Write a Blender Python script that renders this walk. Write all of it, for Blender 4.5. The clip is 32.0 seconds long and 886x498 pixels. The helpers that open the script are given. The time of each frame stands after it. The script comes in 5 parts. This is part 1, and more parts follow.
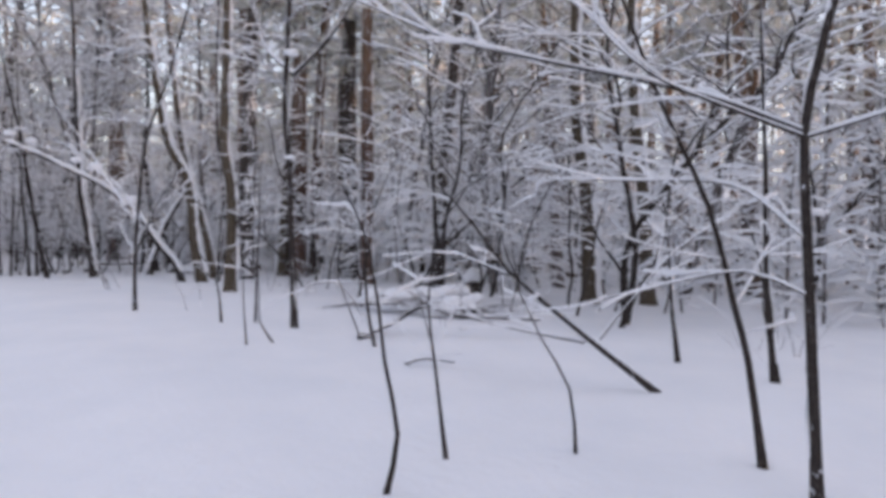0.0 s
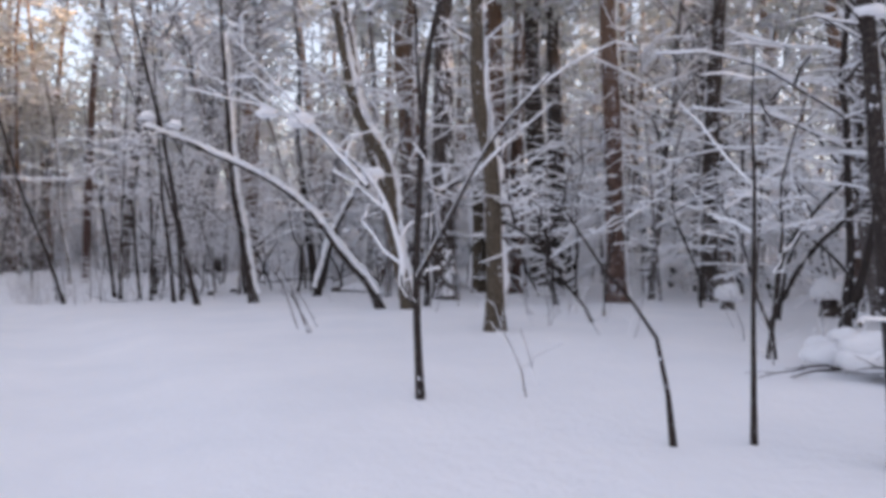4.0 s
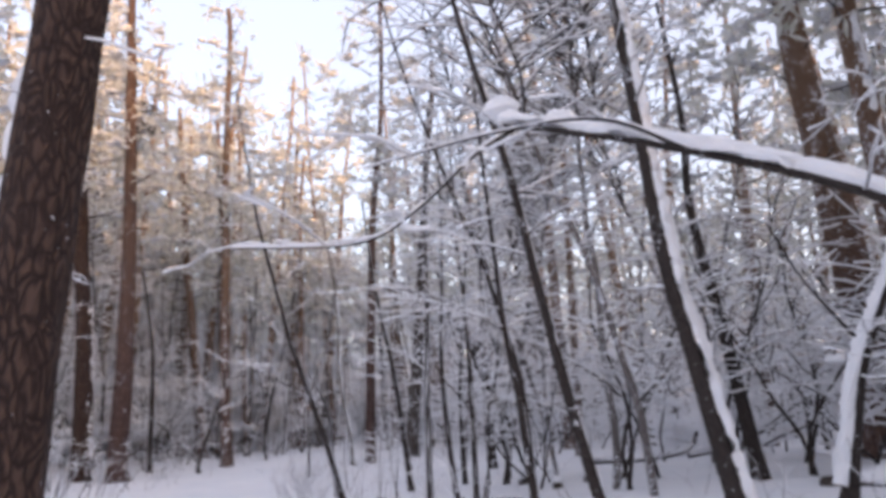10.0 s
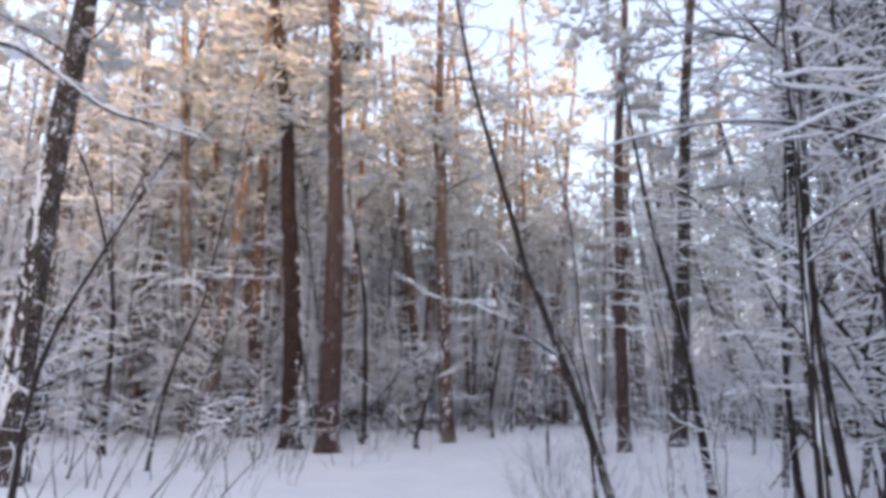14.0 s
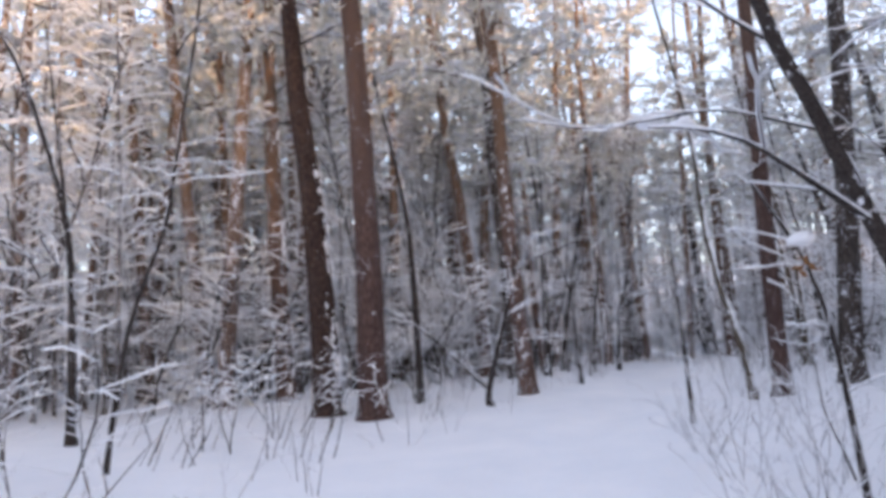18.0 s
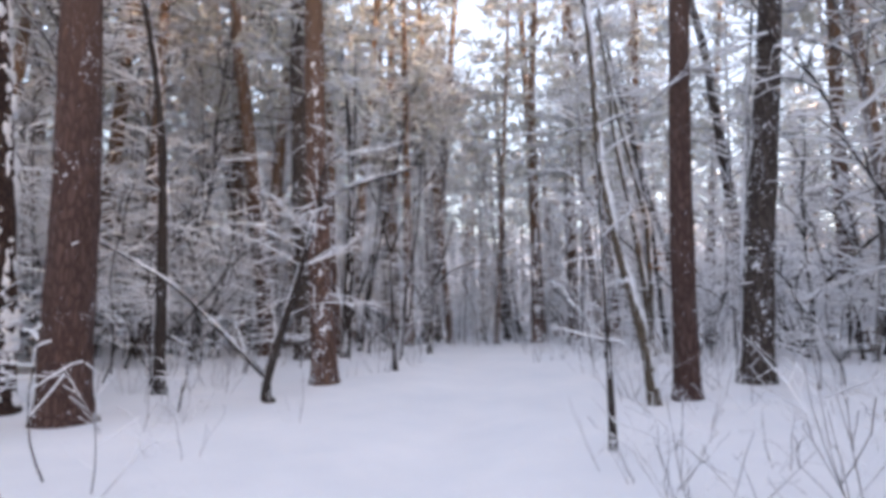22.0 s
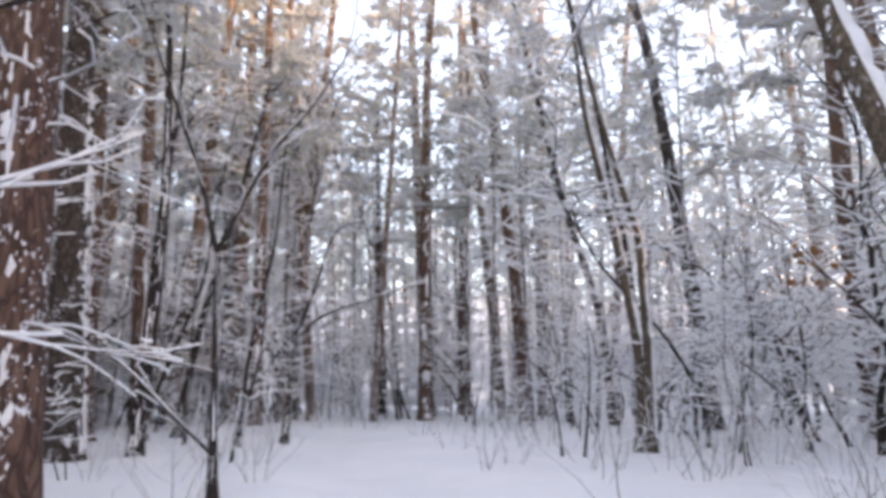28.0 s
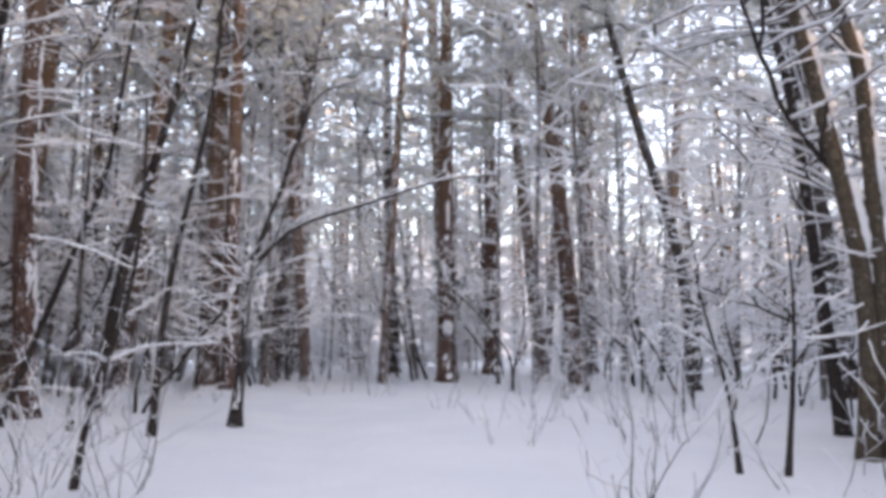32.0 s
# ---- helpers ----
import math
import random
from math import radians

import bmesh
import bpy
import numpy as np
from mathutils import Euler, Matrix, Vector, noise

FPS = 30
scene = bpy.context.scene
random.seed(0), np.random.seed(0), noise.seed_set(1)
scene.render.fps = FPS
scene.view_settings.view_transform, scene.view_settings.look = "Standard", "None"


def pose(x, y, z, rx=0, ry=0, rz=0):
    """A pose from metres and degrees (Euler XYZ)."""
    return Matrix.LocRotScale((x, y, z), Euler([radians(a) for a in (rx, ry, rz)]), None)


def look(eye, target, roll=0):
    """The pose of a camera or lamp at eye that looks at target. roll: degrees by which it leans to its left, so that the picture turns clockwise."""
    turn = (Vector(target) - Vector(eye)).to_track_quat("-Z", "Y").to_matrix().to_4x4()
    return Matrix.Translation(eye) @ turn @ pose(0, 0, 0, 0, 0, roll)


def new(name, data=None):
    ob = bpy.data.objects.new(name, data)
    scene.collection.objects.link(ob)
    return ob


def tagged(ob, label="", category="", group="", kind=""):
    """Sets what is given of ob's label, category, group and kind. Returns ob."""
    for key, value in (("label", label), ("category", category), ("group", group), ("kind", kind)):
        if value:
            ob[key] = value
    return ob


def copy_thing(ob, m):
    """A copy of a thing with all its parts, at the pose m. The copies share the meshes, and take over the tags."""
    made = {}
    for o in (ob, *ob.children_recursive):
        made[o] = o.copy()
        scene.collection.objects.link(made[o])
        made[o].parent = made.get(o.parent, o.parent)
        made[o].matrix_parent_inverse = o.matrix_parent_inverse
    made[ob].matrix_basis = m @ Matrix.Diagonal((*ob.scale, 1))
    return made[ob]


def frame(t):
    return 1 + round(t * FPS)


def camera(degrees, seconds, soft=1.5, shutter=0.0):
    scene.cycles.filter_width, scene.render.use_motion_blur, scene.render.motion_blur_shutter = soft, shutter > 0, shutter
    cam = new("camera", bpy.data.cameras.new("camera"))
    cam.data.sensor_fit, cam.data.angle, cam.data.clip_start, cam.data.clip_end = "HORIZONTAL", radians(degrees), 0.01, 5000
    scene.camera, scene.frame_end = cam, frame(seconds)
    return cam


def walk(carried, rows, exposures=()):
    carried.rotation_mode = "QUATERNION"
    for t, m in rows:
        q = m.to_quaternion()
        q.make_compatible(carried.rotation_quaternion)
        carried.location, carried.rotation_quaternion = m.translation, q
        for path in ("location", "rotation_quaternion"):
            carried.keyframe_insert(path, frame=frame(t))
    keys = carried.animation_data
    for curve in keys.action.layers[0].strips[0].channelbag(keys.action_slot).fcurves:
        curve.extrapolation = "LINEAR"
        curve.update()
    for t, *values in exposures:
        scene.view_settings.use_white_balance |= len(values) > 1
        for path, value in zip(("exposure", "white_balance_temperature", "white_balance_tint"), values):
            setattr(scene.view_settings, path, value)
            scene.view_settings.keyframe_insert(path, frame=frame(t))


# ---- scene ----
cam = camera(64.60, 32.0, soft=4.2)

# seconds, eye, heading (0 looks along +y, positive to the left), tilt, lean
PATH = [
    (0, 0.000, -0.000, 1.403, -0.00, 0.29, 1.83),
    (0.5, -0.455, 0.793, 1.407, -0.14, 0.22, -1.29),
    (1, -0.889, 1.582, 1.431, -0.72, 0.02, -1.31),
    (1.5, -1.418, 2.309, 1.425, 0.22, -0.48, -1.09),
    (2, -1.932, 3.031, 1.439, 0.09, 0.05, -1.69),
    (2.5, -2.417, 3.741, 1.433, -0.40, 0.36, -1.67),
    (3, -2.881, 4.462, 1.424, 4.54, -0.28, 0.15),
    (3.5, -3.367, 5.136, 1.387, 7.31, -0.58, 0.34),
    (5.5, -5.269, 8.117, 1.430, 13.46, 7.84, -2.81),
    (6, -5.797, 8.784, 1.416, 16.39, 8.15, -3.43),
    (6.5, -6.246, 9.427, 1.250, 17.78, 5.38, 0.39),
    (7, -6.796, 10.093, 1.426, 16.60, 4.74, 0.49),
    (7.5, -7.368, 10.751, 1.422, 23.01, 5.21, 1.03),
    (8, -7.904, 11.412, 1.478, 27.18, 9.50, -2.11),
    (8.5, -8.378, 11.966, 1.461, 28.55, 12.22, -1.48),
    (9, -8.785, 12.489, 1.422, 26.47, 12.22, -2.58),
    (9.5, -9.198, 13.136, 1.491, 27.12, 11.59, -3.63),
    (10, -9.668, 13.736, 1.485, 28.74, 13.97, -2.66),
    (10.5, -10.082, 14.327, 1.448, 30.96, 12.74, -1.26),
    (11, -10.523, 14.881, 1.488, 34.39, 9.89, -3.06),
    (11.5, -11.078, 15.375, 1.453, 38.70, 8.15, -3.28),
    (12, -11.710, 15.830, 1.406, 40.17, 8.60, -1.84),
    (12.5, -12.266, 16.311, 1.366, 43.12, 9.68, -0.08),
    (13, -12.779, 16.722, 1.394, 47.51, 12.11, 1.07),
    (13.5, -13.192, 17.312, 1.441, 44.60, 11.75, -1.04),
    (14, -13.694, 17.943, 1.414, 46.98, 12.65, 0.39),
    (14.5, -14.202, 18.520, 1.385, 48.05, 13.32, -0.82),
    (15, -14.716, 19.016, 1.427, 51.38, 13.58, 0.02),
    (15.5, -15.099, 19.468, 1.366, 49.80, 9.40, -2.02),
    (17.5, -17.819, 20.896, 1.527, 49.60, 8.27, -3.46),
    (18, -18.332, 21.392, 1.501, 50.56, 8.20, -3.45),
    (18.5, -18.884, 21.884, 1.512, 50.38, 7.75, -2.62),
    (19, -19.439, 22.401, 1.521, 49.56, 9.43, -1.75),
    (19.5, -20.005, 22.890, 1.492, 50.41, 10.40, -0.58),
    (20, -20.503, 23.311, 1.433, 53.69, 11.25, -4.46),
    (20.5, -21.021, 23.658, 1.478, 52.44, 9.57, -1.67),
    (21, -21.576, 24.123, 1.398, 46.58, 7.13, 0.61),
    (21.5, -22.129, 24.689, 1.366, 40.54, 7.30, 0.26),
    (22, -22.633, 25.291, 1.340, 33.44, 5.95, -0.55),
    (22.5, -23.163, 25.821, 1.373, 32.95, 6.92, 1.54),
    (23, -23.687, 26.384, 1.315, 30.09, 11.61, 0.89),
    (23.5, -24.215, 26.951, 1.361, 32.12, 10.62, -0.14),
    (24, -24.715, 27.551, 1.280, 26.50, 7.18, -1.25),
    (24.5, -25.163, 28.175, 1.347, 25.39, 6.20, 0.76),
    (25, -25.598, 28.760, 1.381, 24.19, 7.46, 2.33),
    (25.5, -25.932, 29.335, 1.342, 21.29, 7.85, 0.27),
    (27.5, -26.798, 31.007, 1.372, 17.83, 8.10, 0.40),
    (28, -27.134, 31.622, 1.393, 21.84, 11.43, -0.16),
    (28.5, -27.375, 32.274, 1.416, 22.75, 10.60, -1.29),
    (29, -27.655, 32.871, 1.366, 25.65, 7.30, 1.43),
    (29.5, -27.933, 33.577, 1.287, 23.92, 5.11, -0.45),
    (30, -28.276, 34.254, 1.370, 22.06, 5.37, 2.19),
    (30.5, -28.519, 34.862, 1.364, 24.59, 8.51, -0.94),
    (31, -28.856, 35.494, 1.339, 23.55, 8.55, -0.19),
    (31.5, -29.207, 36.120, 1.344, 20.66, 7.03, -0.48),
    (32, -29.598, 36.794, 1.384, 23.01, 7.85, -0.06),
]
walk(cam, [(t, pose(x, y, z, 0, 0, h) @ pose(0, 0, 0, 90 + p, 0, 0) @ pose(0, 0, 0, 0, 0, r)) for t, x, y, z, h, p, r in PATH], ((0, 1.56, 6300, 20), (6, 1.72, 6250, 20), (9, 1.85, 6350, 23), (14, 1.91, 5900, 18), (19, 2.09, 5850, 18), (23, 2.22, 6150, 19), (25, 2.25, 6250, 19), (28, 2.42, 6250, 18), (32, 2.50, 6250, 18)))

SUN_AZ, SUN_EL = 116.0, 4.4        # sun stands low behind the walker's right shoulder

world = bpy.data.worlds.new("winter_sky")
scene.world = world
world.use_nodes = True
wn = world.node_tree.nodes
sky = wn.new("ShaderNodeTexSky")
sky.sky_type, sky.sun_disc = "NISHITA", False
sky.sun_elevation, sky.sun_rotation = radians(SUN_EL), radians(SUN_AZ)
sky.air_density, sky.dust_density, sky.ozone_density = 1.0, 3.5, 1.2
wn["Background"].inputs["Strength"].default_value = 0.1
world.node_tree.links.new(sky.outputs["Color"], wn["Background"].inputs["Color"])
veil = wn.new("ShaderNodeBackground")          # thin even haze over the whole sky
veil.inputs["Color"].default_value, veil.inputs["Strength"].default_value = (0.93, 0.93, 1.0, 1), 0.19
both = wn.new("ShaderNodeAddShader")
world.node_tree.links.new(wn["Background"].outputs[0], both.inputs[0])
world.node_tree.links.new(veil.outputs[0], both.inputs[1])
world.node_tree.links.new(both.outputs[0], wn["World Output"].inputs["Surface"])

sun = new("sun", bpy.data.lights.new("sun", "SUN"))
sun.data.energy, sun.data.angle, sun.data.color = 0.9, radians(0.6), (1.0, 0.58, 0.25)
_az, _el = radians(SUN_AZ), radians(SUN_EL)
SUN_DIR = Vector((math.sin(_az) * math.cos(_el), math.cos(_az) * math.cos(_el), math.sin(_el)))
sun.matrix_world = look(SUN_DIR * 80, (0, 0, 0))


# ---- materials ----
def material(name, rough=0.8):
    m = bpy.data.materials.new(name)
    m.use_nodes = True
    b = m.node_tree.nodes["Principled BSDF"]
    b.inputs["Roughness"].default_value = rough
    b.inputs["Specular IOR Level"].default_value = 0.25
    return m, m.node_tree.nodes, m.node_tree.links, b


def coords(nodes, links, scale=(1, 1, 1), world_space=False):
    src = nodes.new("ShaderNodeNewGeometry" if world_space else "ShaderNodeTexCoord")
    mp = nodes.new("ShaderNodeMapping")
    mp.inputs["Scale"].default_value = scale
    links.new(src.outputs["Position" if world_space else "Object"], mp.inputs["Vector"])
    return mp.outputs["Vector"]


def noise_tex(nodes, links, vec, scale, detail=4, rough=0.6):
    n = nodes.new("ShaderNodeTexNoise")
    n.inputs["Scale"].default_value, n.inputs["Detail"].default_value = scale, detail
    n.inputs["Roughness"].default_value = rough
    links.new(vec, n.inputs["Vector"])
    return n.outputs["Fac"]


def ramp(nodes, links, fac, stops):
    r = nodes.new("ShaderNodeValToRGB")
    while len(r.color_ramp.elements) < len(stops):
        r.color_ramp.elements.new(0.5)
    for e, (p, c) in zip(r.color_ramp.elements, stops):
        e.position, e.color = p, (*c, 1)
    links.new(fac, r.inputs["Fac"])
    return r.outputs["Color"]


def mixed(nodes, links, fac, a, b):
    m = nodes.new("ShaderNodeMix")
    m.data_type = "RGBA"
    for s, v in ((m.inputs[0], fac), (m.inputs[6], a), (m.inputs[7], b)):
        if isinstance(v, (tuple, float)):
            s.default_value = (*v, 1) if isinstance(v, tuple) else v
        else:
            links.new(v, s)
    return m.outputs[2]


def bump(nodes, links, bsdf, height_out, strength, dist):
    b = nodes.new("ShaderNodeBump")
    b.inputs["Strength"].default_value, b.inputs["Distance"].default_value = strength, dist
    links.new(height_out, b.inputs["Height"])
    links.new(b.outputs["Normal"], bsdf.inputs["Normal"])


def let_through(nodes, links, bsdf, colour, share):
    """Loose snow and needles pass part of the light on to their shaded side."""
    t, mix = nodes.new("ShaderNodeBsdfTranslucent"), nodes.new("ShaderNodeMixShader")
    links.new(colour, t.inputs["Color"])
    mix.inputs[0].default_value = share
    links.new(bsdf.outputs[0], mix.inputs[1])
    links.new(t.outputs[0], mix.inputs[2])
    links.new(mix.outputs[0], nodes["Material Output"].inputs["Surface"])


def snow_material(name, fine, coarse, share=0.0):
    m, n, l, b = material(name, 0.7)
    v = coords(n, l, world_space=True)
    f1 = noise_tex(n, l, v, fine, 5, 0.65)
    f2 = noise_tex(n, l, v, coarse, 3)
    col = ramp(n, l, f2, [(0.3, (0.85, 0.87, 0.90)), (0.7, (0.93, 0.935, 0.95))])
    l.new(col, b.inputs["Base Color"])
    if share:
        let_through(n, l, b, col, share)
    add = n.new("ShaderNodeMath")
    add.operation = "ADD"
    l.new(f1, add.inputs[0])
    l.new(f2, add.inputs[1])
    bump(n, l, b, add.outputs[0], 0.5, 0.035)
    return m


def bark_material(name, dark, mid, light, plate=9.0, stretch=0.22, upper=None, frost=0.5, depth=0.02):
    """Plated bark; upper: the colour that it turns to higher up; frost: how much hoar sticks to it."""
    m, n, l, b = material(name, 0.92)
    v = coords(n, l, (1, 1, stretch), True)
    vo = n.new("ShaderNodeTexVoronoi")
    vo.feature = "DISTANCE_TO_EDGE"
    vo.inputs["Scale"].default_value = plate
    warp = n.new("ShaderNodeVectorMath")
    warp.operation = "ADD"
    wn_ = n.new("ShaderNodeTexNoise")
    wn_.inputs["Scale"].default_value = 6.0
    l.new(v, wn_.inputs["Vector"])
    sc = n.new("ShaderNodeVectorMath")
    sc.operation = "SCALE"
    sc.inputs["Scale"].default_value = 0.22
    l.new(wn_.outputs["Color"], sc.inputs[0])
    l.new(v, warp.inputs[0])
    l.new(sc.outputs[0], warp.inputs[1])
    l.new(warp.outputs[0], vo.inputs["Vector"])
    grain = noise_tex(n, l, v, 38.0, 5, 0.7)
    gr = n.new("ShaderNodeMath")
    gr.operation = "MULTIPLY"
    gr.inputs[1].default_value = 0.45
    l.new(grain, gr.inputs[0])
    big = noise_tex(n, l, v, 2.2, 3)
    mul = n.new("ShaderNodeMath")
    mul.operation = "MULTIPLY_ADD"
    mul.inputs[1].default_value = 2.6
    l.new(vo.outputs["Distance"], mul.inputs[0])
    l.new(gr.outputs[0], mul.inputs[2])
    col = ramp(n, l, mul.outputs[0], [(0.22, dark), (0.45, mid), (0.9, light)])
    part_mid = n.new("ShaderNodeMath")
    part_mid.operation = "MULTIPLY"
    part_mid.inputs[1].default_value = 0.6
    l.new(big, part_mid.inputs[0])
    col = mixed(n, l, part_mid.outputs[0], col, mid)
    if upper:
        z = n.new("ShaderNodeSeparateXYZ")
        g = n.new("ShaderNodeNewGeometry")
        l.new(g.outputs["Position"], z.inputs[0])
        mr = n.new("ShaderNodeMapRange")
        mr.inputs["From Min"].default_value, mr.inputs["From Max"].default_value = 3.5, 8.0
        l.new(z.outputs["Z"], mr.inputs["Value"])
        warm = mixed(n, l, grain, upper, tuple(c * 0.6 for c in upper))
        col = mixed(n, l, mr.outputs[0], col, warm)
    fleck = noise_tex(n, l, coords(n, l, (1, 1, 0.8), True), 24.0, 2, 0.6)
    patch = noise_tex(n, l, coords(n, l, (1, 1, 0.5), True), 4.0, 3)
    hoar_sum = n.new("ShaderNodeMath")
    hoar_sum.operation = "MULTIPLY_ADD"
    hoar_sum.inputs[1].default_value, hoar_sum.inputs[2].default_value = 0.8, -0.4
    l.new(patch, hoar_sum.inputs[0])
    hoar_add = n.new("ShaderNodeMath")
    hoar_add.operation = "ADD"
    l.new(hoar_sum.outputs[0], hoar_add.inputs[0])
    l.new(fleck, hoar_add.inputs[1])
    hoar = hoar_add.outputs[0]
    mask = n.new("ShaderNodeMapRange")
    mask.inputs["From Min"].default_value, mask.inputs["From Max"].default_value = 0.72 - 0.2 * frost, 0.80 - 0.2 * frost
    l.new(hoar, mask.inputs["Value"])
    col = mixed(n, l, mask.outputs[0], col, (0.78, 0.80, 0.85))
    l.new(col, b.inputs["Base Color"])
    bump(n, l, b, mul.outputs[0], 0.9, depth)
    return m


def plain_material(name, lo, hi, scale, rough=0.85, share=0.0):
    m, n, l, b = material(name, rough)
    f = noise_tex(n, l, coords(n, l, world_space=True), scale, 4)
    col = ramp(n, l, f, [(0.3, lo), (0.7, hi)])
    l.new(col, b.inputs["Base Color"])
    if share:
        let_through(n, l, b, col, share)
    bump(n, l, b, f, 0.4, 0.01)
    return m


SNOW_GROUND = snow_material("snow_on_ground", 9.0, 0.7)
SNOW = snow_material("snow_on_branches", 30.0, 4.0)
BARK = {
    "pinebig": bark_material("thick_pine_bark", (0.016, 0.011, 0.010), (0.055, 0.034, 0.028), (0.125, 0.078, 0.06), 13, 0.4, None, -0.25, 0.06),
    "pinetall": bark_material("red_pine_bark", (0.05, 0.029, 0.025), (0.08, 0.048, 0.041), (0.14, 0.09, 0.077), 13, 0.3, (0.15, 0.095, 0.073), 0.1, 0.035),
    "pine": bark_material("pine_bark", (0.04, 0.026, 0.022), (0.1, 0.062, 0.05), (0.19, 0.12, 0.09), 10, 0.3, (0.2, 0.128, 0.085), 0.45, 0.02),
    "dark": bark_material("dark_bark", (0.025, 0.02, 0.018), (0.06, 0.048, 0.042), (0.12, 0.1, 0.085), 12, 0.35, None, 0.45, 0.02),
    "decid": bark_material("olive_bark", (0.04, 0.032, 0.023), (0.088, 0.07, 0.05), (0.15, 0.125, 0.092), 26, 0.5, None, 0.15, 0.006),
    "thin": bark_material("sapling_bark", (0.016, 0.013, 0.012), (0.036, 0.029, 0.026), (0.075, 0.062, 0.055), 40, 0.6, None, 0.08, 0.004),
}
# Hoar on far stems; the paler colour also stands in for missing light.
BARK["frosted"] = bark_material("hoary_lightened_bark", (0.06, 0.052, 0.05), (0.13, 0.115, 0.108), (0.22, 0.2, 0.19), 30, 0.5, None, 0.75, 0.005)
# Frost on far pines, with the paling of distant haze painted in.
BARK["pinefar"] = bark_material("frosted_hazed_pine_bark", (0.05, 0.036, 0.032), (0.12, 0.085, 0.072), (0.2, 0.15, 0.12), 10, 0.3, (0.24, 0.155, 0.1), 0.7, 0.01)
BARK["sap"], BARK["birch"] = BARK["thin"], BARK["decid"]
TWIG = plain_material("dark_twig", (0.03, 0.024, 0.023), (0.075, 0.06, 0.055), 30.0)
FROSTED = plain_material("frosted_needles", (0.42, 0.43, 0.35), (0.86, 0.86, 0.85), 2.6, share=0.4)
DRY_LEAF = plain_material("dry_leaf", (0.16, 0.075, 0.03), (0.32, 0.17, 0.07), 20.0)
# Haze put into colour and emission, to brighten the gaps between trunks.
HAZE_GLOW, _n, _l, _b = material("glowing_haze", 1.0)
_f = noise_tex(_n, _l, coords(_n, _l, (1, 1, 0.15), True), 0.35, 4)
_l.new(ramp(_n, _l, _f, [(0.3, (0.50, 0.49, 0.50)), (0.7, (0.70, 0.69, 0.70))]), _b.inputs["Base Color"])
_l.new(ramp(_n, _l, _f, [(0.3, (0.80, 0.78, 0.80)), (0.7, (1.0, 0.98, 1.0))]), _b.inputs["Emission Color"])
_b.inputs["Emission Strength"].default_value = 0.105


# ---- mesh helpers ----
def quick_mesh(name, verts, quads, smooth=True):
    verts, quads = np.asarray(verts, np.float32).reshape(-1, 3), np.asarray(quads, np.int32)
    k = quads.shape[1]
    me = bpy.data.meshes.new(name)
    me.vertices.add(len(verts))
    me.vertices.foreach_set("co", verts.ravel())
    me.loops.add(quads.size)
    me.loops.foreach_set("vertex_index", quads.ravel())
    me.polygons.add(len(quads))
    me.polygons.foreach_set("loop_start", np.arange(len(quads), dtype=np.int32) * k)
    me.polygons.foreach_set("use_smooth", np.full(len(quads), smooth))
    me.update(calc_edges=True)
    me.validate()
    return me


def part(name, me, mat, parent=None, label=""):
    ob = new(name, me)
    if mat:
        me.materials.clear()
        me.materials.append(mat)
    if parent:
        ob.parent = parent
    return tagged(ob, label)


def unit(v):
    return v / np.maximum(np.linalg.norm(v, axis=-1, keepdims=True), 1e-9)


def twig_mesh(name, segs, sides=4):
    """A branching tube along rows x0 y0 z0 x1 y1 z1 r0 r1; a row that starts where another ends grows out of it."""
    s = np.asarray(segs, float)
    n = len(s)
    p0, p1 = s[:, 0:3], s[:, 3:6]
    d = unit(p1 - p0)
    a = unit(np.cross(d, np.where(np.abs(d[:, 2:3]) > 0.9, (1.0, 0, 0), (0, 0, 1.0))))
    b = np.cross(d, a)
    ang = np.arange(sides) * 2 * math.pi / sides
    ring = a[:, None] * np.cos(ang)[None, :, None] + b[:, None] * np.sin(ang)[None, :, None]
    ends, start, roots = {}, [], []
    for i in range(n):
        k = ends.get(tuple(np.round(p0[i], 4)))
        if k is None:
            k = n + len(roots)
            roots.append(i)
        start.append(k * sides)
        ends[tuple(np.round(p1[i], 4))] = i
    v = np.concatenate([p1[:, None] + ring * s[:, 7][:, None, None], (p0[:, None] + ring * s[:, 6][:, None, None])[roots]])
    j = np.arange(sides)
    lo, hi = np.array(start)[:, None], (np.arange(n) * sides)[:, None]
    q = np.stack([lo + j, lo + (j + 1) % sides, hi + (j + 1) % sides, hi + j], -1)
    return quick_mesh(name, v, q.reshape(-1, 4))


def load(p, r, k):
    """Thickness and half width of the snow that lies on a branch of radius r at p."""
    n = np.sin(p[:, 0] * 5.1 + p[:, 2] * 3.3) * np.sin(p[:, 1] * 4.7 - p[:, 2] * 2.1)
    return k * (0.017 + 0.75 * np.minimum(r, 0.045)) * (1 + 0.5 * n), k * 0.008 + 1.1 * r * min(1.0, k + 0.35)


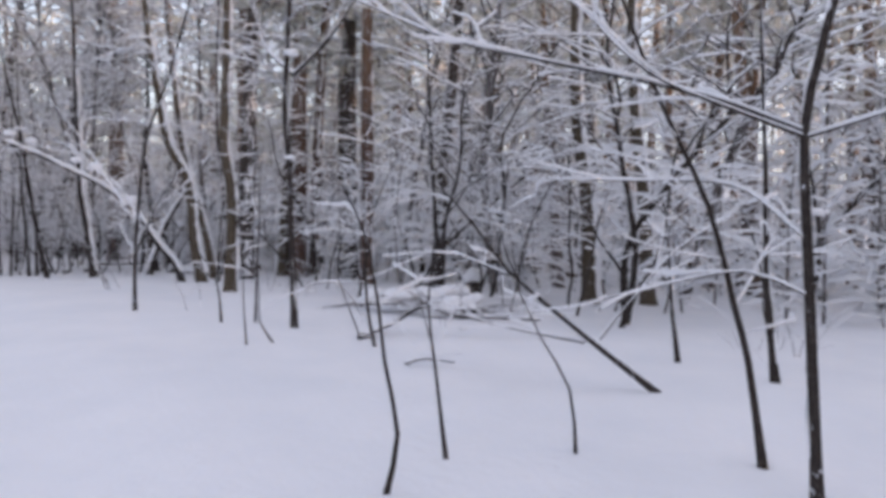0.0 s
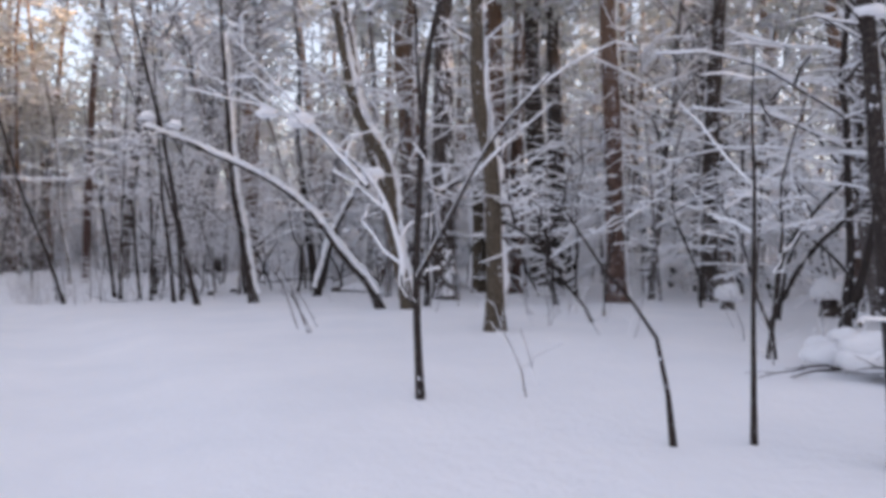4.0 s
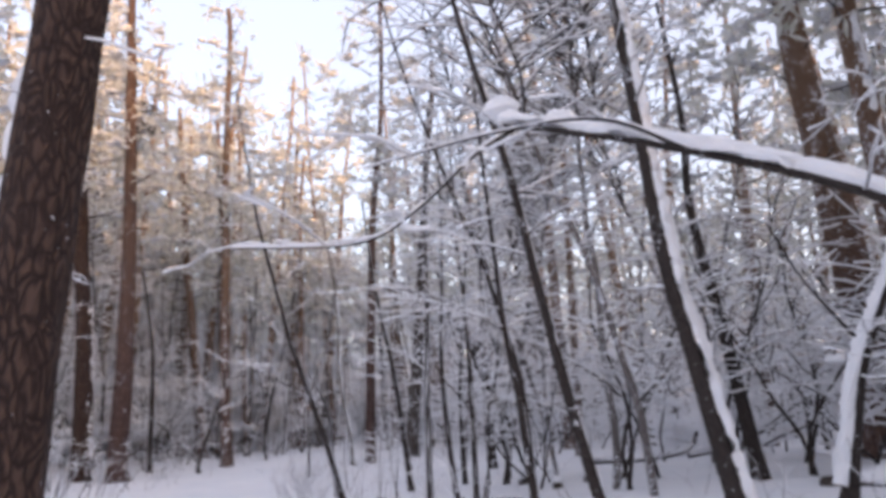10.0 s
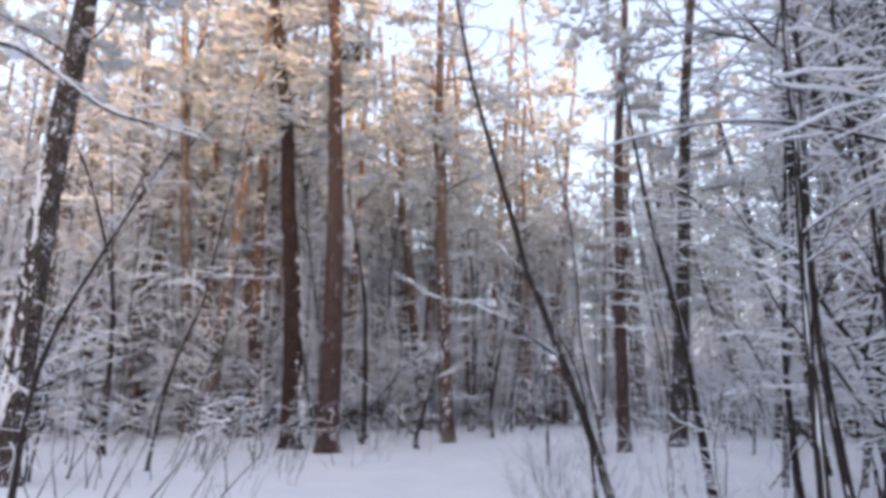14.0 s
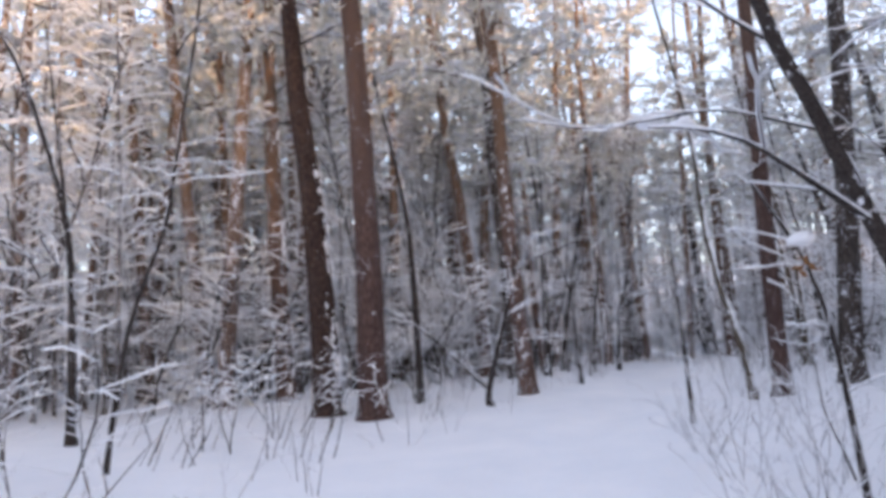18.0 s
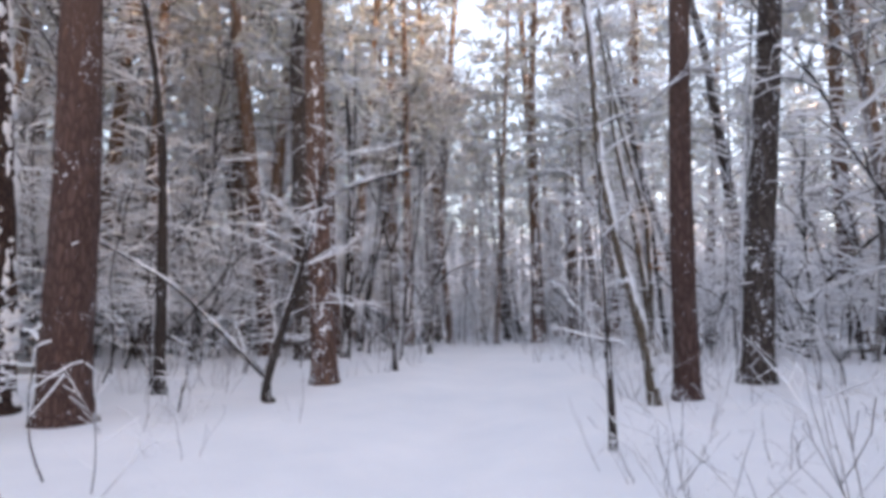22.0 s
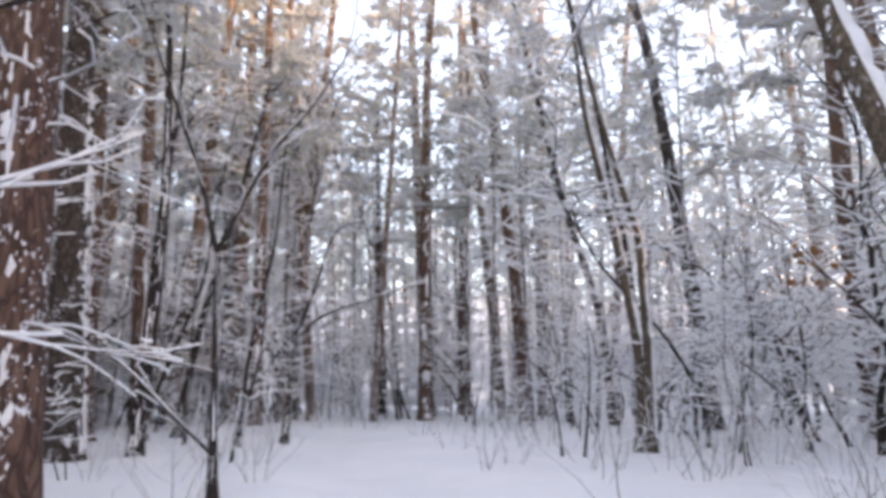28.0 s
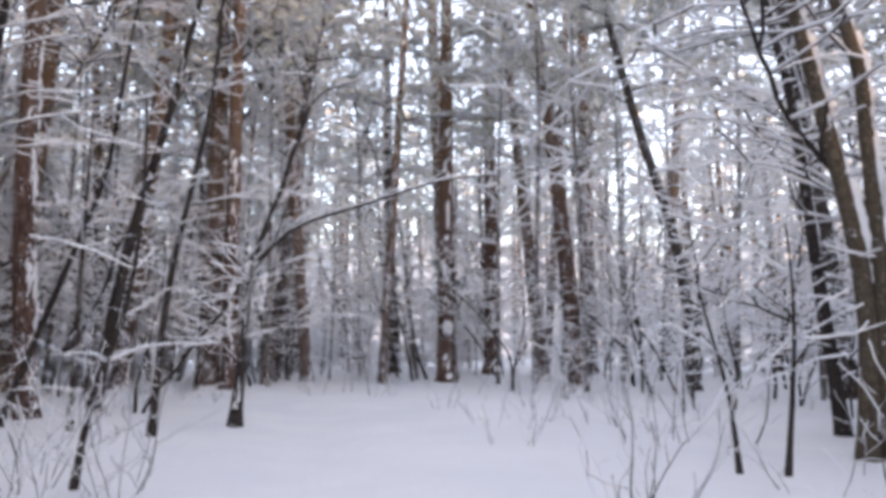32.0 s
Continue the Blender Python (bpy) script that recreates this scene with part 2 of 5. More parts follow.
def snow_mesh(name, segs, k=1.0, full=True):
    """A ridge of snow along the top of each branch piece that lies flat enough to hold it."""
    s = np.asarray(segs, float)
    p0, p1 = s[:, 0:3], s[:, 3:6]
    d = unit(p1 - p0)
    flat = np.sqrt(1 - np.minimum(d[:, 2] ** 2, 1))
    keep = (flat > 0.42) & (s[:, 6] < 0.12)
    s, p0, p1, d, flat = s[keep], p0[keep], p1[keep], d[keep], flat[keep]
    side = unit(np.cross(d, (0, 0, 1.0)))
    up = np.cross(side, d)
    prof = [(-1, -0.15), (-0.8, 0.55), (0, 1.05), (0.8, 0.55), (1, -0.15)] if full else [(-1, -0.2), (0, 1.0), (1, -0.2)]
    rings = []
    for p, r in ((p0, s[:, 6]), (p1, s[:, 7])):
        t, w = load(p, r, k)
        t = t * flat
        rings += [p + up * (r * 0.35 + c * t)[:, None] + side * (a * w)[:, None] for a, c in prof]
    v = np.stack(rings, 1)
    m = len(prof)
    j = np.arange(m)
    q = np.stack([j, (j + 1) % m, (j + 1) % m + m, j + m], 1)
    if not full:
        q = q[:-1]
    q = (np.arange(len(s)) * 2 * m)[:, None, None] + q[None]
    return quick_mesh(name, v, q.reshape(-1, 4))


def snowy_twigs(name, segs, k, under=True):
    """Far twigs: snow on the two upper faces, bare wood below."""
    s = np.asarray(segs, float)
    p0, p1 = s[:, 0:3], s[:, 3:6]
    d = unit(p1 - p0)
    flat = 0.35 + 0.65 * np.sqrt(1 - np.minimum(d[:, 2] ** 2, 1))
    side = unit(np.cross(d, (0.01, 0.02, 1.0)))
    up = np.cross(side, d)
    rings = []
    for p, r in ((p0, s[:, 6]), (p1, s[:, 7])):
        t, w = load(p, r, k)
        rings += [p - side * w[:, None] - up * (r * 0.6)[:, None], p + up * (r + t * flat)[:, None], p + side * w[:, None] - up * (r * 0.6)[:, None]]
    q = np.array([(0, 1, 4, 3), (1, 2, 5, 4), (2, 0, 3, 5)])
    q = q if under else q[:2]
    me = quick_mesh(name, np.stack(rings, 1), ((np.arange(len(s)) * 6)[:, None, None] + q[None]).reshape(-1, 4))
    me.materials.append(SNOW)
    me.materials.append(TWIG)
    me.polygons.foreach_set("material_index", np.tile(np.array((0, 0, 1)[:len(q)], np.int32), len(s)))
    return me


def smooth_line(pts, step):
    """Catmull-Rom through the points, about one point a step."""
    p = [np.array(q, float) for q in pts]
    p = [2 * p[0] - p[1]] + p + [2 * p[-1] - p[-2]]
    out = []
    for a, b, c, d in zip(p, p[1:], p[2:], p[3:]):
        n = max(2, int(np.linalg.norm(c - b) / step))
        for i in range(n):
            t = i / n
            out.append(0.5 * (2 * b + (c - a) * t + (2 * a - 5 * b + 4 * c - d) * t * t + (3 * b - a - 3 * c + d) * t ** 3))
    out.append(p[-2])
    return np.array(out)


def tube(line, radii, sides, lump=0.0, seed=0):
    """Welded round tube with an uneven skin, closed at its top."""
    n = len(line)
    d = unit(np.gradient(line, axis=0))
    a = unit(np.cross(d, (0.0, 1.0, 0.05)))
    b = np.cross(d, a)
    ang = np.arange(sides) * 2 * math.pi / sides
    h = np.arange(n)[:, None]
    w = 1 + lump * (np.sin(ang * 3 + seed + h * 0.21) * 0.5 + np.sin(ang * 5 - seed * 2 + h * 0.13) * 0.35 + np.sin(h * 0.9 + ang * 2 + seed) * 0.3)
    v = line[:, None] + (a[:, None] * np.cos(ang)[None, :, None] + b[:, None] * np.sin(ang)[None, :, None]) * (np.asarray(radii)[:, None] * w)[..., None]
    i, j = np.meshgrid(np.arange(n - 1), np.arange(sides), indexing="ij")
    q = np.stack([i * sides + j, i * sides + (j + 1) % sides, (i + 1) * sides + (j + 1) % sides, (i + 1) * sides + j], -1)
    return v.reshape(-1, 3), q.reshape(-1, 4)


def plaster(line, radii, side_dir, seed, cover, arc, sides=18, thick=0.02):
    """Snow blown onto one side of a trunk: a shell that stands proud where it holds and dips under the bark elsewhere."""
    d = unit(np.gradient(line, axis=0))
    s = unit(side_dir - d * (d @ side_dir)[:, None])
    b = np.cross(d, s)
    ang = np.linspace(-arc, arc, sides)
    v = []
    for i, p in enumerate(line):
        for a in ang:
            q = p + s[i] * math.cos(a) + b[i] * math.sin(a)
            m = 0.6 * noise.noise(Vector((q[0] * 2.4 + seed, q[1] * 2.4, p[2] * 1.3))) + 0.6 * noise.noise(Vector((q[0] * 3.5, q[1] * 3.5 + seed, p[2] * 6.0))) + 0.5 * noise.noise(Vector((q[0] * 9, q[1] * 9, p[2] * 16.0 + seed)))
            m = m + cover - 0.75 * (abs(a) / arc) ** 2
            up = min(max(m * 5, -1), 1)
            rr = radii[i] * (1.0 + (0.04 if up > 0 else 0.10) * up) + (thick * up * (0.6 + m) if up > 0 else -0.012)
            v.append(p + (s[i] * math.cos(a) + b[i] * math.sin(a)) * rr)
    n = len(line)
    i, j = np.meshgrid(np.arange(n - 1), np.arange(sides - 1), indexing="ij")
    q = np.stack([i * sides + j, i * sides + j + 1, (i + 1) * sides + j + 1, (i + 1) * sides + j], -1)
    return np.array(v), q.reshape(-1, 4)


def blob(centre, size, seed, rings=6, sides=9):
    """A soft lump of snow, flat below."""
    v, q = [], []
    for i in range(rings + 1):
        th = math.pi * i / rings
        for j in range(sides):
            ph = 2 * math.pi * j / sides
            n = Vector((math.sin(th) * math.cos(ph), math.sin(th) * math.sin(ph), math.cos(th)))
            k = 1 + 0.28 * noise.noise(n * 1.6 + Vector((seed, seed * 0.7, 0)))
            z = n.z * (1 if n.z > 0 else 0.45)
            v.append((centre[0] + n.x * k * size[0], centre[1] + n.y * k * size[1], centre[2] + z * k * size[2]))
    for i in range(rings):
        for j in range(sides):
            q.append((i * sides + j, i * sides + (j + 1) % sides, (i + 1) * sides + (j + 1) % sides, (i + 1) * sides + j))
    return np.array(v), np.array(q)


def clump(c, s, rng):
    """A small five-sided cushion of snow."""
    a = np.arange(5) * 1.2566 + rng.uniform(0, 6)
    k = rng.uniform(0.7, 1.2, 5)
    v = [c + (0, 0, s * 0.55)] + [c + (math.cos(t) * s * 1.4 * f, math.sin(t) * s * 1.4 * f, rng.uniform(-0.15, 0.1) * s) for t, f in zip(a, k)] + [c - (0, 0, s * 0.25)]
    q = [(0, 1 + i, 1 + (i + 1) % 5, 1 + (i + 1) % 5) for i in range(5)] + [(6, 1 + (i + 1) % 5, 1 + i, 1 + i) for i in range(5)]
    return np.array(v), np.array([r[:3] for r in q])


def joined(pieces):
    v, q, k = [], [], 0
    for a, b in pieces:
        v.append(a)
        q.append(b + k)
        k += len(a)
    return np.concatenate(v), np.concatenate(q)


# ---- the lie of the land ----
def height(x, y):
    """Height of the snow, apart from its small ripples."""
    return (0.238 + 0.191 * math.exp(-((x + 5) ** 2 + (y - 15) ** 2) / 72) + 0.160 * math.exp(-((x + 8) ** 2 + (y - 29) ** 2) / 72) - 0.263 * math.exp(-((x + 19) ** 2 + (y - 28) ** 2) / 32) - 0.391 * math.exp(-((x + 28) ** 2 + (y - 29) ** 2) / 72) + 0.163 * math.exp(-((x + 30) ** 2 + (y - 40) ** 2) / 98) + 0.025 * math.exp(-((x + 24) ** 2 + (y - 40) ** 2) / 72) - 0.138 * math.exp(-((x - 0) ** 2 + (y - 4) ** 2) / 50) - 0.067 * math.exp(-((x + 14) ** 2 + (y - 22) ** 2) / 50))


LANE = [(0.3, -6), (0.0, -0.0), (-2.9, 4.5), (-7.4, 10.8), (-10.1, 14.3), (-13.2, 17.3), (-18.3, 21.4), (-21.6, 24.1), (-24.7, 27.6), (-27.1, 31.6), (-28.9, 35.5), (-29.6, 36.8), (-32.9, 41.8), (-36.9, 47.6)]


def lane_distance(x, y, last=None):
    """Metres from the lane, or from its first stretches only."""
    best = 999.0
    for (ax, ay), (bx, by) in zip(LANE[:last], LANE[1:last]):
        dx, dy = bx - ax, by - ay
        t = min(max(((x - ax) * dx + (y - ay) * dy) / (dx * dx + dy * dy), 0), 1)
        best = min(best, math.hypot(x - ax - t * dx, y - ay - t * dy))
    return best


def ahead(x, y):
    """True for the wood on the side that the lane leads into."""
    return y > 1.45 * x - 4 and y > min(20, -1.1 * x - 3)


def glade(x, y):
    """True in the small open patch where only low shoots stand."""
    return math.hypot(x + 33, y - 26.5) < 6.0


def open_side(x, y):
    """True for the thinner wood on the sunny side of the lane."""
    return x > 2 - 0.8 * y


def ground_z(x, y):
    z = height(x, y) + 0.05 * noise.noise(Vector((x * 0.45, y * 0.45, 3))) + 0.018 * noise.noise(Vector((x * 1.7, y * 1.7, 7)))
    dl = lane_distance(x, y)
    if dl < 2.6:
        tread = max(0.0, 1 - (dl / 0.8) ** 2)
        z -= 0.09 * math.exp(-(dl / 1.2) ** 2)
        z += tread * (-0.04 + 0.03 * noise.noise(Vector((x * 3.2, y * 3.2, 1)))) + 0.03 * math.exp(-((dl - 1.0) / 0.3) ** 2)
    return z


def axis(lo, hi, step, far, grow=1.35):
    a = list(np.arange(lo, hi + step / 2, step))
    s, p, n = step, [a[0]], [a[-1]]
    while n[-1] < hi + far:
        s *= grow
        p.append(p[-1] - s)
        n.append(n[-1] + s)
    return p[:0:-1] + a + n[1:]


gx, gy = axis(-48, 14, 0.34, 1500), axis(-4, 62, 0.34, 1500)
gv = [(x, y, ground_z(x, y)) for y in gy for x in gx]
gi, gj = np.meshgrid(np.arange(len(gy) - 1), np.arange(len(gx) - 1), indexing="ij")
nx = len(gx)
gq = np.stack([gi * nx + gj, gi * nx + gj + 1, (gi + 1) * nx + gj + 1, (gi + 1) * nx + gj], -1).reshape(-1, 4)
tagged(part("ground", quick_mesh("ground", gv, gq), SNOW_GROUND), "deep fresh snow covering the forest floor", "snow", kind="structure")


# ---- branches ----
def grow(out, rng, p, d, length, r, level, droop=0.25, twig=0.22, step=0.22, wander=0.13):
    """A wandering branch with side twigs; rows for twig_mesh are added to out."""
    n = max(2, int(length / step))
    st = length / n
    p, d = np.array(p, float), unit(np.array(d, float))
    side = rng.choice((-1, 1))
    for i in range(n):
        f = i / n
        d = unit(d + rng.normal(0, wander, 3) + np.array((0, 0, -droop * st * (0.4 + f))))
        q = p + d * st
        r0, r1 = r * (1 - 0.75 * f), r * (1 - 0.75 * (i + 1) / n)
        out.append((*p, *q, max(r0, 0.0022), max(r1, 0.002)))
        if level > 0 and f > 0.12:
            lat = unit(np.cross(d, (0, 0, 1.0)) * side + rng.normal(0, 0.25, 3))
            dd = unit(d * 0.75 + lat * 0.8 + np.array((0, 0, 0.12)))
            side = -side
            if rng.random() < 0.85:
                grow(out, rng, q, dd, length * rng.uniform(0.28, 0.5) * (1.1 - 0.6 * f), r1 * 0.6, level - 1, droop, twig, step * 0.9)
        p = q


def crown_parts(seed, top, spread, limbs, tufts=5, step=0.4):
    """Limbs, needle tufts and lying snow of a pine crown, its lowest limb at z = 0."""
    rng = np.random.default_rng(seed)
    segs, nv, nq, snow = [], [], [], []
    for i in range(limbs):
        z = top * (i + rng.uniform(-0.3, 0.3)) / limbs
        ph = i * 2.4 + rng.uniform(-0.4, 0.4)
        ln = spread * (1 - 0.75 * (i / limbs) ** 1.5) * rng.uniform(0.6, 1.2)
        loc = []
        grow(loc, rng, (0, 0, max(z, 0)), (math.cos(ph), math.sin(ph), 0.25), ln, 0.035, 1, 0.15, step=step)
        segs += loc
        for sgm in loc[1:]:
            c = np.array(sgm[3:6])
            for _ in range(tufts):
                o = c + rng.normal(0, 0.22, 3)
                for k in range(2):
                    a = unit(rng.normal(0, 1, 3) + (0, 0, 0.2))
                    b = unit(np.cross(a, rng.normal(0, 1, 3)))
                    L, w = rng.uniform(0.3, 0.6) * step * 2.5, rng.uniform(0.035, 0.075) * step * 2.5
                    base = len(nv)
                    nv += [o, o + a * L * 0.5 + b * w, o + a * L, o + a * L * 0.5 - b * w]
                    nq.append((base, base + 1, base + 2, base + 3))
            if rng.random() < 0.95:
                s = rng.uniform(0.08, 0.21) * (0.5 + step * 1.25)
                snow.append(clump(c + np.array((0, 0, 0.06)), s, rng))
    return twig_mesh("limbs", segs, 3), quick_mesh("needles", nv, nq, False), quick_mesh("crown_snow", *joined(snow))


CROWNS = [crown_parts(40 + i, 8.5 + i * 0.7, 2.1 + 0.25 * i, 20 + i, 3) for i in range(4)]
FAR_CROWNS = [crown_parts(50 + i, (7.5, 11.5)[i % 2] + i * 0.3, 2.2 + 0.2 * i, (17, 27)[i % 2], 2, 0.55) for i in range(4)]
SPECS = {  # full height, taper at the top, tube sides, side branches, their length, label, category
    "pinebig": (19, 0.35, 28, 5, 0.6, "thick old pine with plated brown bark and snow driven onto it", "pine tree"),
    "pinetall": (20, 0.4, 18, 7, 0.7, "tall straight pine with reddish brown bark and snowy stubs", "pine tree"),
    "pine": (21, 0.4, 14, 10, 0.9, "tall pine with brown bark, frosted lower trunk and snowy crown", "pine tree"),
    "dark": (17, 0.4, 14, 20, 1.0, "dark-barked tree with rows of short snow-covered side twigs", "tree"),
    "decid": (10, 0.3, 16, 26, 2.1, "curved olive-barked tree carrying snow along its upper side", "tree"),
    "birch": (9, 0.3, 16, 8, 1.3, "leaning tree with a thick ridge of snow along its trunk", "tree"),
    "thin": (9.5, 0.25, 10, 30, 1.4, "slender dark young tree with snow-laden side branches", "young tree"),
    "sap": (3.2, 0.3, 8, 9, 0.7, "thin bare sapling with snow on its twigs", "sapling"),
}
TREES = []


def tree(kind, radius, pts, limbs=(), top=None, snow=None, twigs=1.0, coarse=False, far=False):
    """A tree whose trunk follows pts from the snow upwards; limbs: named large branches as (radius, points)."""
    full, taper, sides, nb, blen, label, cat = SPECS[kind]
    full = top or full
    x, y = pts[0][:2]
    z = ground_z(x, y)
    rng = np.random.default_rng(int(abs(x * 131 + y * 17) * 10) % 99991)
    line = [np.array((x, y, z))] + [np.array(p, float) for p in pts[1:]]
    last, d = line[-1], unit(line[-1] - line[-2])
    while last[2] < z + full - 0.3 and top != 0:
        d = unit(d * (1, 1, 1) + (0, 0, 0.10) + rng.normal(0, 0.035, 3))
        last = last + d * min(1.2, max(0.4, (z + full - last[2]) * 0.5))
        line.append(last)
    line = [line[0] - unit(line[1] - line[0]) * 0.25] + line
    sides = 8 if coarse else sides
    fine = smooth_line(line, 0.5 if coarse else 0.15 if radius > 0.2 else 0.24)
    hgt = np.maximum(fine[:, 2] - z, 0)
    hh = hgt.max()
    rad = radius * (1 - (1 - taper) * (hgt / hh) ** 0.9)
    rad = rad * (1 + 0.28 * np.exp(-hgt / 0.16))
    root = tagged(new("tree" if kind not in ("sap",) else "sapling"), label, cat, {"sap": "forest saplings", "thin": "young trees"}.get(kind, "forest trees"))
    root.location = (x, y, z)
    org = np.array((x, y, z))
    part("trunk", quick_mesh("trunk", *map(np.asarray, (lambda t: (t[0] - org, t[1]))(tube(fine, rad, sides, 0.07 if radius > 0.08 else 0.04, rng.uniform(0, 9))))), BARK["pinefar" if far else kind], root)
    boughs, near = [], lane_distance(x, y) < 9
    lo, hi = {"decid": 0.35, "birch": 0.35, "thin": 0.3, "sap": 0.25, "pinetall": 0.1}.get(kind, 0.03), 0.98 if kind in ("decid", "birch", "thin", "sap") else 0.45
    for _ in range(int(nb * twigs)):
        f = rng.uniform(lo, hi)
        i = int(np.searchsorted(hgt, f * hh))
        if i >= len(fine) - 1:
            continue
        ph = rng.uniform(0, 2 * math.pi)
        up = rng.uniform(0.1, 0.75) if kind in ("decid", "thin", "sap", "birch") else rng.uniform(-0.25, 0.15)
        ln = blen * rng.uniform(0.5, 1.3) * (1.1 - 0.6 * f)
        boughs.append([])
        grow(boughs[-1], rng, fine[i] + np.array((math.cos(ph), math.sin(ph), 0)) * rad[i] * 0.7, (math.cos(ph), math.sin(ph), up), ln,
             min(0.3 * rad[i], 0.003 + 0.0062 * ln), 2 if ln > 0.9 else 1, 0.3)
    if boughs and not near:
        boughs = [sum(boughs, [])]
    for segs in boughs:
        s = np.array(segs) - np.array((*org, *org, 0, 0))
        bough = part("branch" if near else "branchwork", twig_mesh("branch", s, 4), TWIG, root)
        ridge = part("snow_ridge" if near else "branch_snow", snow_mesh("snow_ridge", s, 0.85, lane_distance(x, y) < 7), SNOW, bough if near else root)
        if not near:
            tagged(bough, kind="stuff")
        tagged(ridge, kind="stuff")
    for lr, lp in limbs:
        ln = smooth_line(lp, 0.12)
        k = np.linspace(1, 0.3, len(ln)) * lr
        limb = part("limb", quick_mesh("limb", *(lambda t: (t[0] - org, t[1]))(tube(ln, k, 9, 0.05, 1.0))), BARK[kind], root)
        s, tw = [(*a, *b, ra, rb) for a, b, ra, rb in zip(ln, ln[1:], k, k[1:])], []
        side = 1
        for i in range(3, len(ln) - 1, 3):
            dd = unit(ln[i + 1] - ln[i])
            lat = np.cross(dd, (0, 0, 1.0)) * side
            side = -side
            grow(tw, rng, ln[i], dd * 0.7 + lat * 0.7 + (0, 0, 0.15), rng.uniform(0.3, 0.9), 0.3 * k[i] + 0.002, 1, 0.25)
        off = np.array((*org, *org, 0, 0))
        part("limb_snow", snow_mesh("limb_snow", np.array(s) - off, 0.65), SNOW, limb)
        if tw:
            tagged(part("twigwork", twig_mesh("twigwork", np.array(tw) - off, 4), TWIG, limb), kind="stuff")
            tagged(part("twig_snow", snow_mesh("twig_snow", np.array(tw) - off), SNOW, limb), kind="stuff")
    # snow held by the upper side of the trunk
    cover = {"pinebig": -0.02, "pinetall": -1.0, "pine": -0.08, "dark": -0.1, "decid": 0.22, "birch": 0.9, "thin": -0.12, "sap": -0.1}[kind] if snow is None else snow
    if radius > 0.03 and cover > -0.5:
        keep = (hgt > 0.02) & (hgt < (6.5 if lane_distance(x, y) < 9 else 9.0))
        j = np.where(keep)[0]
        if len(j) > 4:
            lean = fine[j[-1]] - fine[j[0]]
            sd = -np.array((lean[0], lean[1], 0)) if math.hypot(lean[0], lean[1]) > 0.25 else np.array((0.6, -0.8, 0))
            sd = unit(sd + (0, 0, 0.3))
            dense = lane_distance(x, y) < 10 and radius > 0.07
            at = np.linspace(0, len(j) - 1, int((hgt[j[-1]] - hgt[j[0]]) / (0.055 if dense else 0.2)) + 2)
            shell = np.stack([np.interp(at, np.arange(len(j)), fine[j, k]) for k in range(3)], 1)
            thick = 0.025 + 0.4 * radius if cover >= 0.5 else {"birch": 0.03 + 0.5 * radius, "decid": 0.025 + 0.3 * radius}.get(kind, 0.012 + 0.1 * radius)
            v, q = plaster(shell, np.interp(at, np.arange(len(j)), rad[j]), sd, rng.uniform(0, 40), cover, 1.25 if kind in ("pinebig", "dark", "pine") else 1.0, 18 if dense else 7, thick)
            part("trunk_snow", quick_mesh("trunk_snow", v - org, q), SNOW, root)
    if kind in ("pinebig", "pinetall", "pine", "dark"):
        k = int(rng.integers(2)) * 2 if coarse else int(rng.integers(4))
        c = (FAR_CROWNS if coarse else CROWNS)[k]
        i = int(np.searchsorted(hgt, hh - (11.0 if coarse else 12.5 if kind == "pine" else 9.5)))
        rz = rng.uniform(0, 360)
        for nm, me, mt in zip(("crown_limb", "crown", "crown_snow"), c, (TWIG, FROSTED, SNOW)):
            tagged(part(nm, me, mt, root), kind="stuff").matrix_local = pose(*(fine[min(i, len(fine) - 1)] - org), 0, 0, rz) @ Matrix.Diagonal((1.05, 1.05, 1.25, 1) if kind == "pine" else (1, 1, 1, 1))
    TREES.append((x, y, radius))
    return root


# ---- the trees along the way ----
tree("decid", 0.131, [(-6.37, 18.61), (-6.61, 18.53, 1.59), (-6.77, 18.49, 3.01), (-7.31, 18.33, 4.09), (-7.60, 18.24, 5.53), (-7.77, 18.19, 6.41)], snow=0.22)
tree("decid", 0.122, [(-4.51, 14.95), (-4.52, 14.95, 1.32), (-4.56, 14.94, 2.55), (-4.72, 14.89, 3.42), (-4.74, 14.89, 4.17)], snow=0.0)
tree("decid", 0.192, [(-5.73, 25.13), (-5.73, 25.13, 3.58), (-5.50, 25.13, 6.68), (-5.40, 25.13, 9.28)])
tree("thin", 0.049, [(-2.04, 9.78), (-2.07, 9.78, 0.88), (-2.14, 9.78, 1.76), (-2.18, 9.78, 2.54), (-2.26, 9.78, 3.13), (-2.27, 9.78, 3.62)],
     limbs=[(0.016, [(-2.00, 9.78, 0.81), (-1.67, 9.88, 0.94), (-1.38, 9.98, 0.84), (-1.15, 10.08, 0.46)]),
            (0.036, [(-2.16, 9.78, 3.83), (-2.70, 10.27, 4.37), (-3.12, 10.76, 5.54)]),
            (0.036, [(-2.16, 9.78, 3.83), (-1.70, 9.78, 4.33), (-1.25, 9.78, 5.06)])], twigs=0.5)
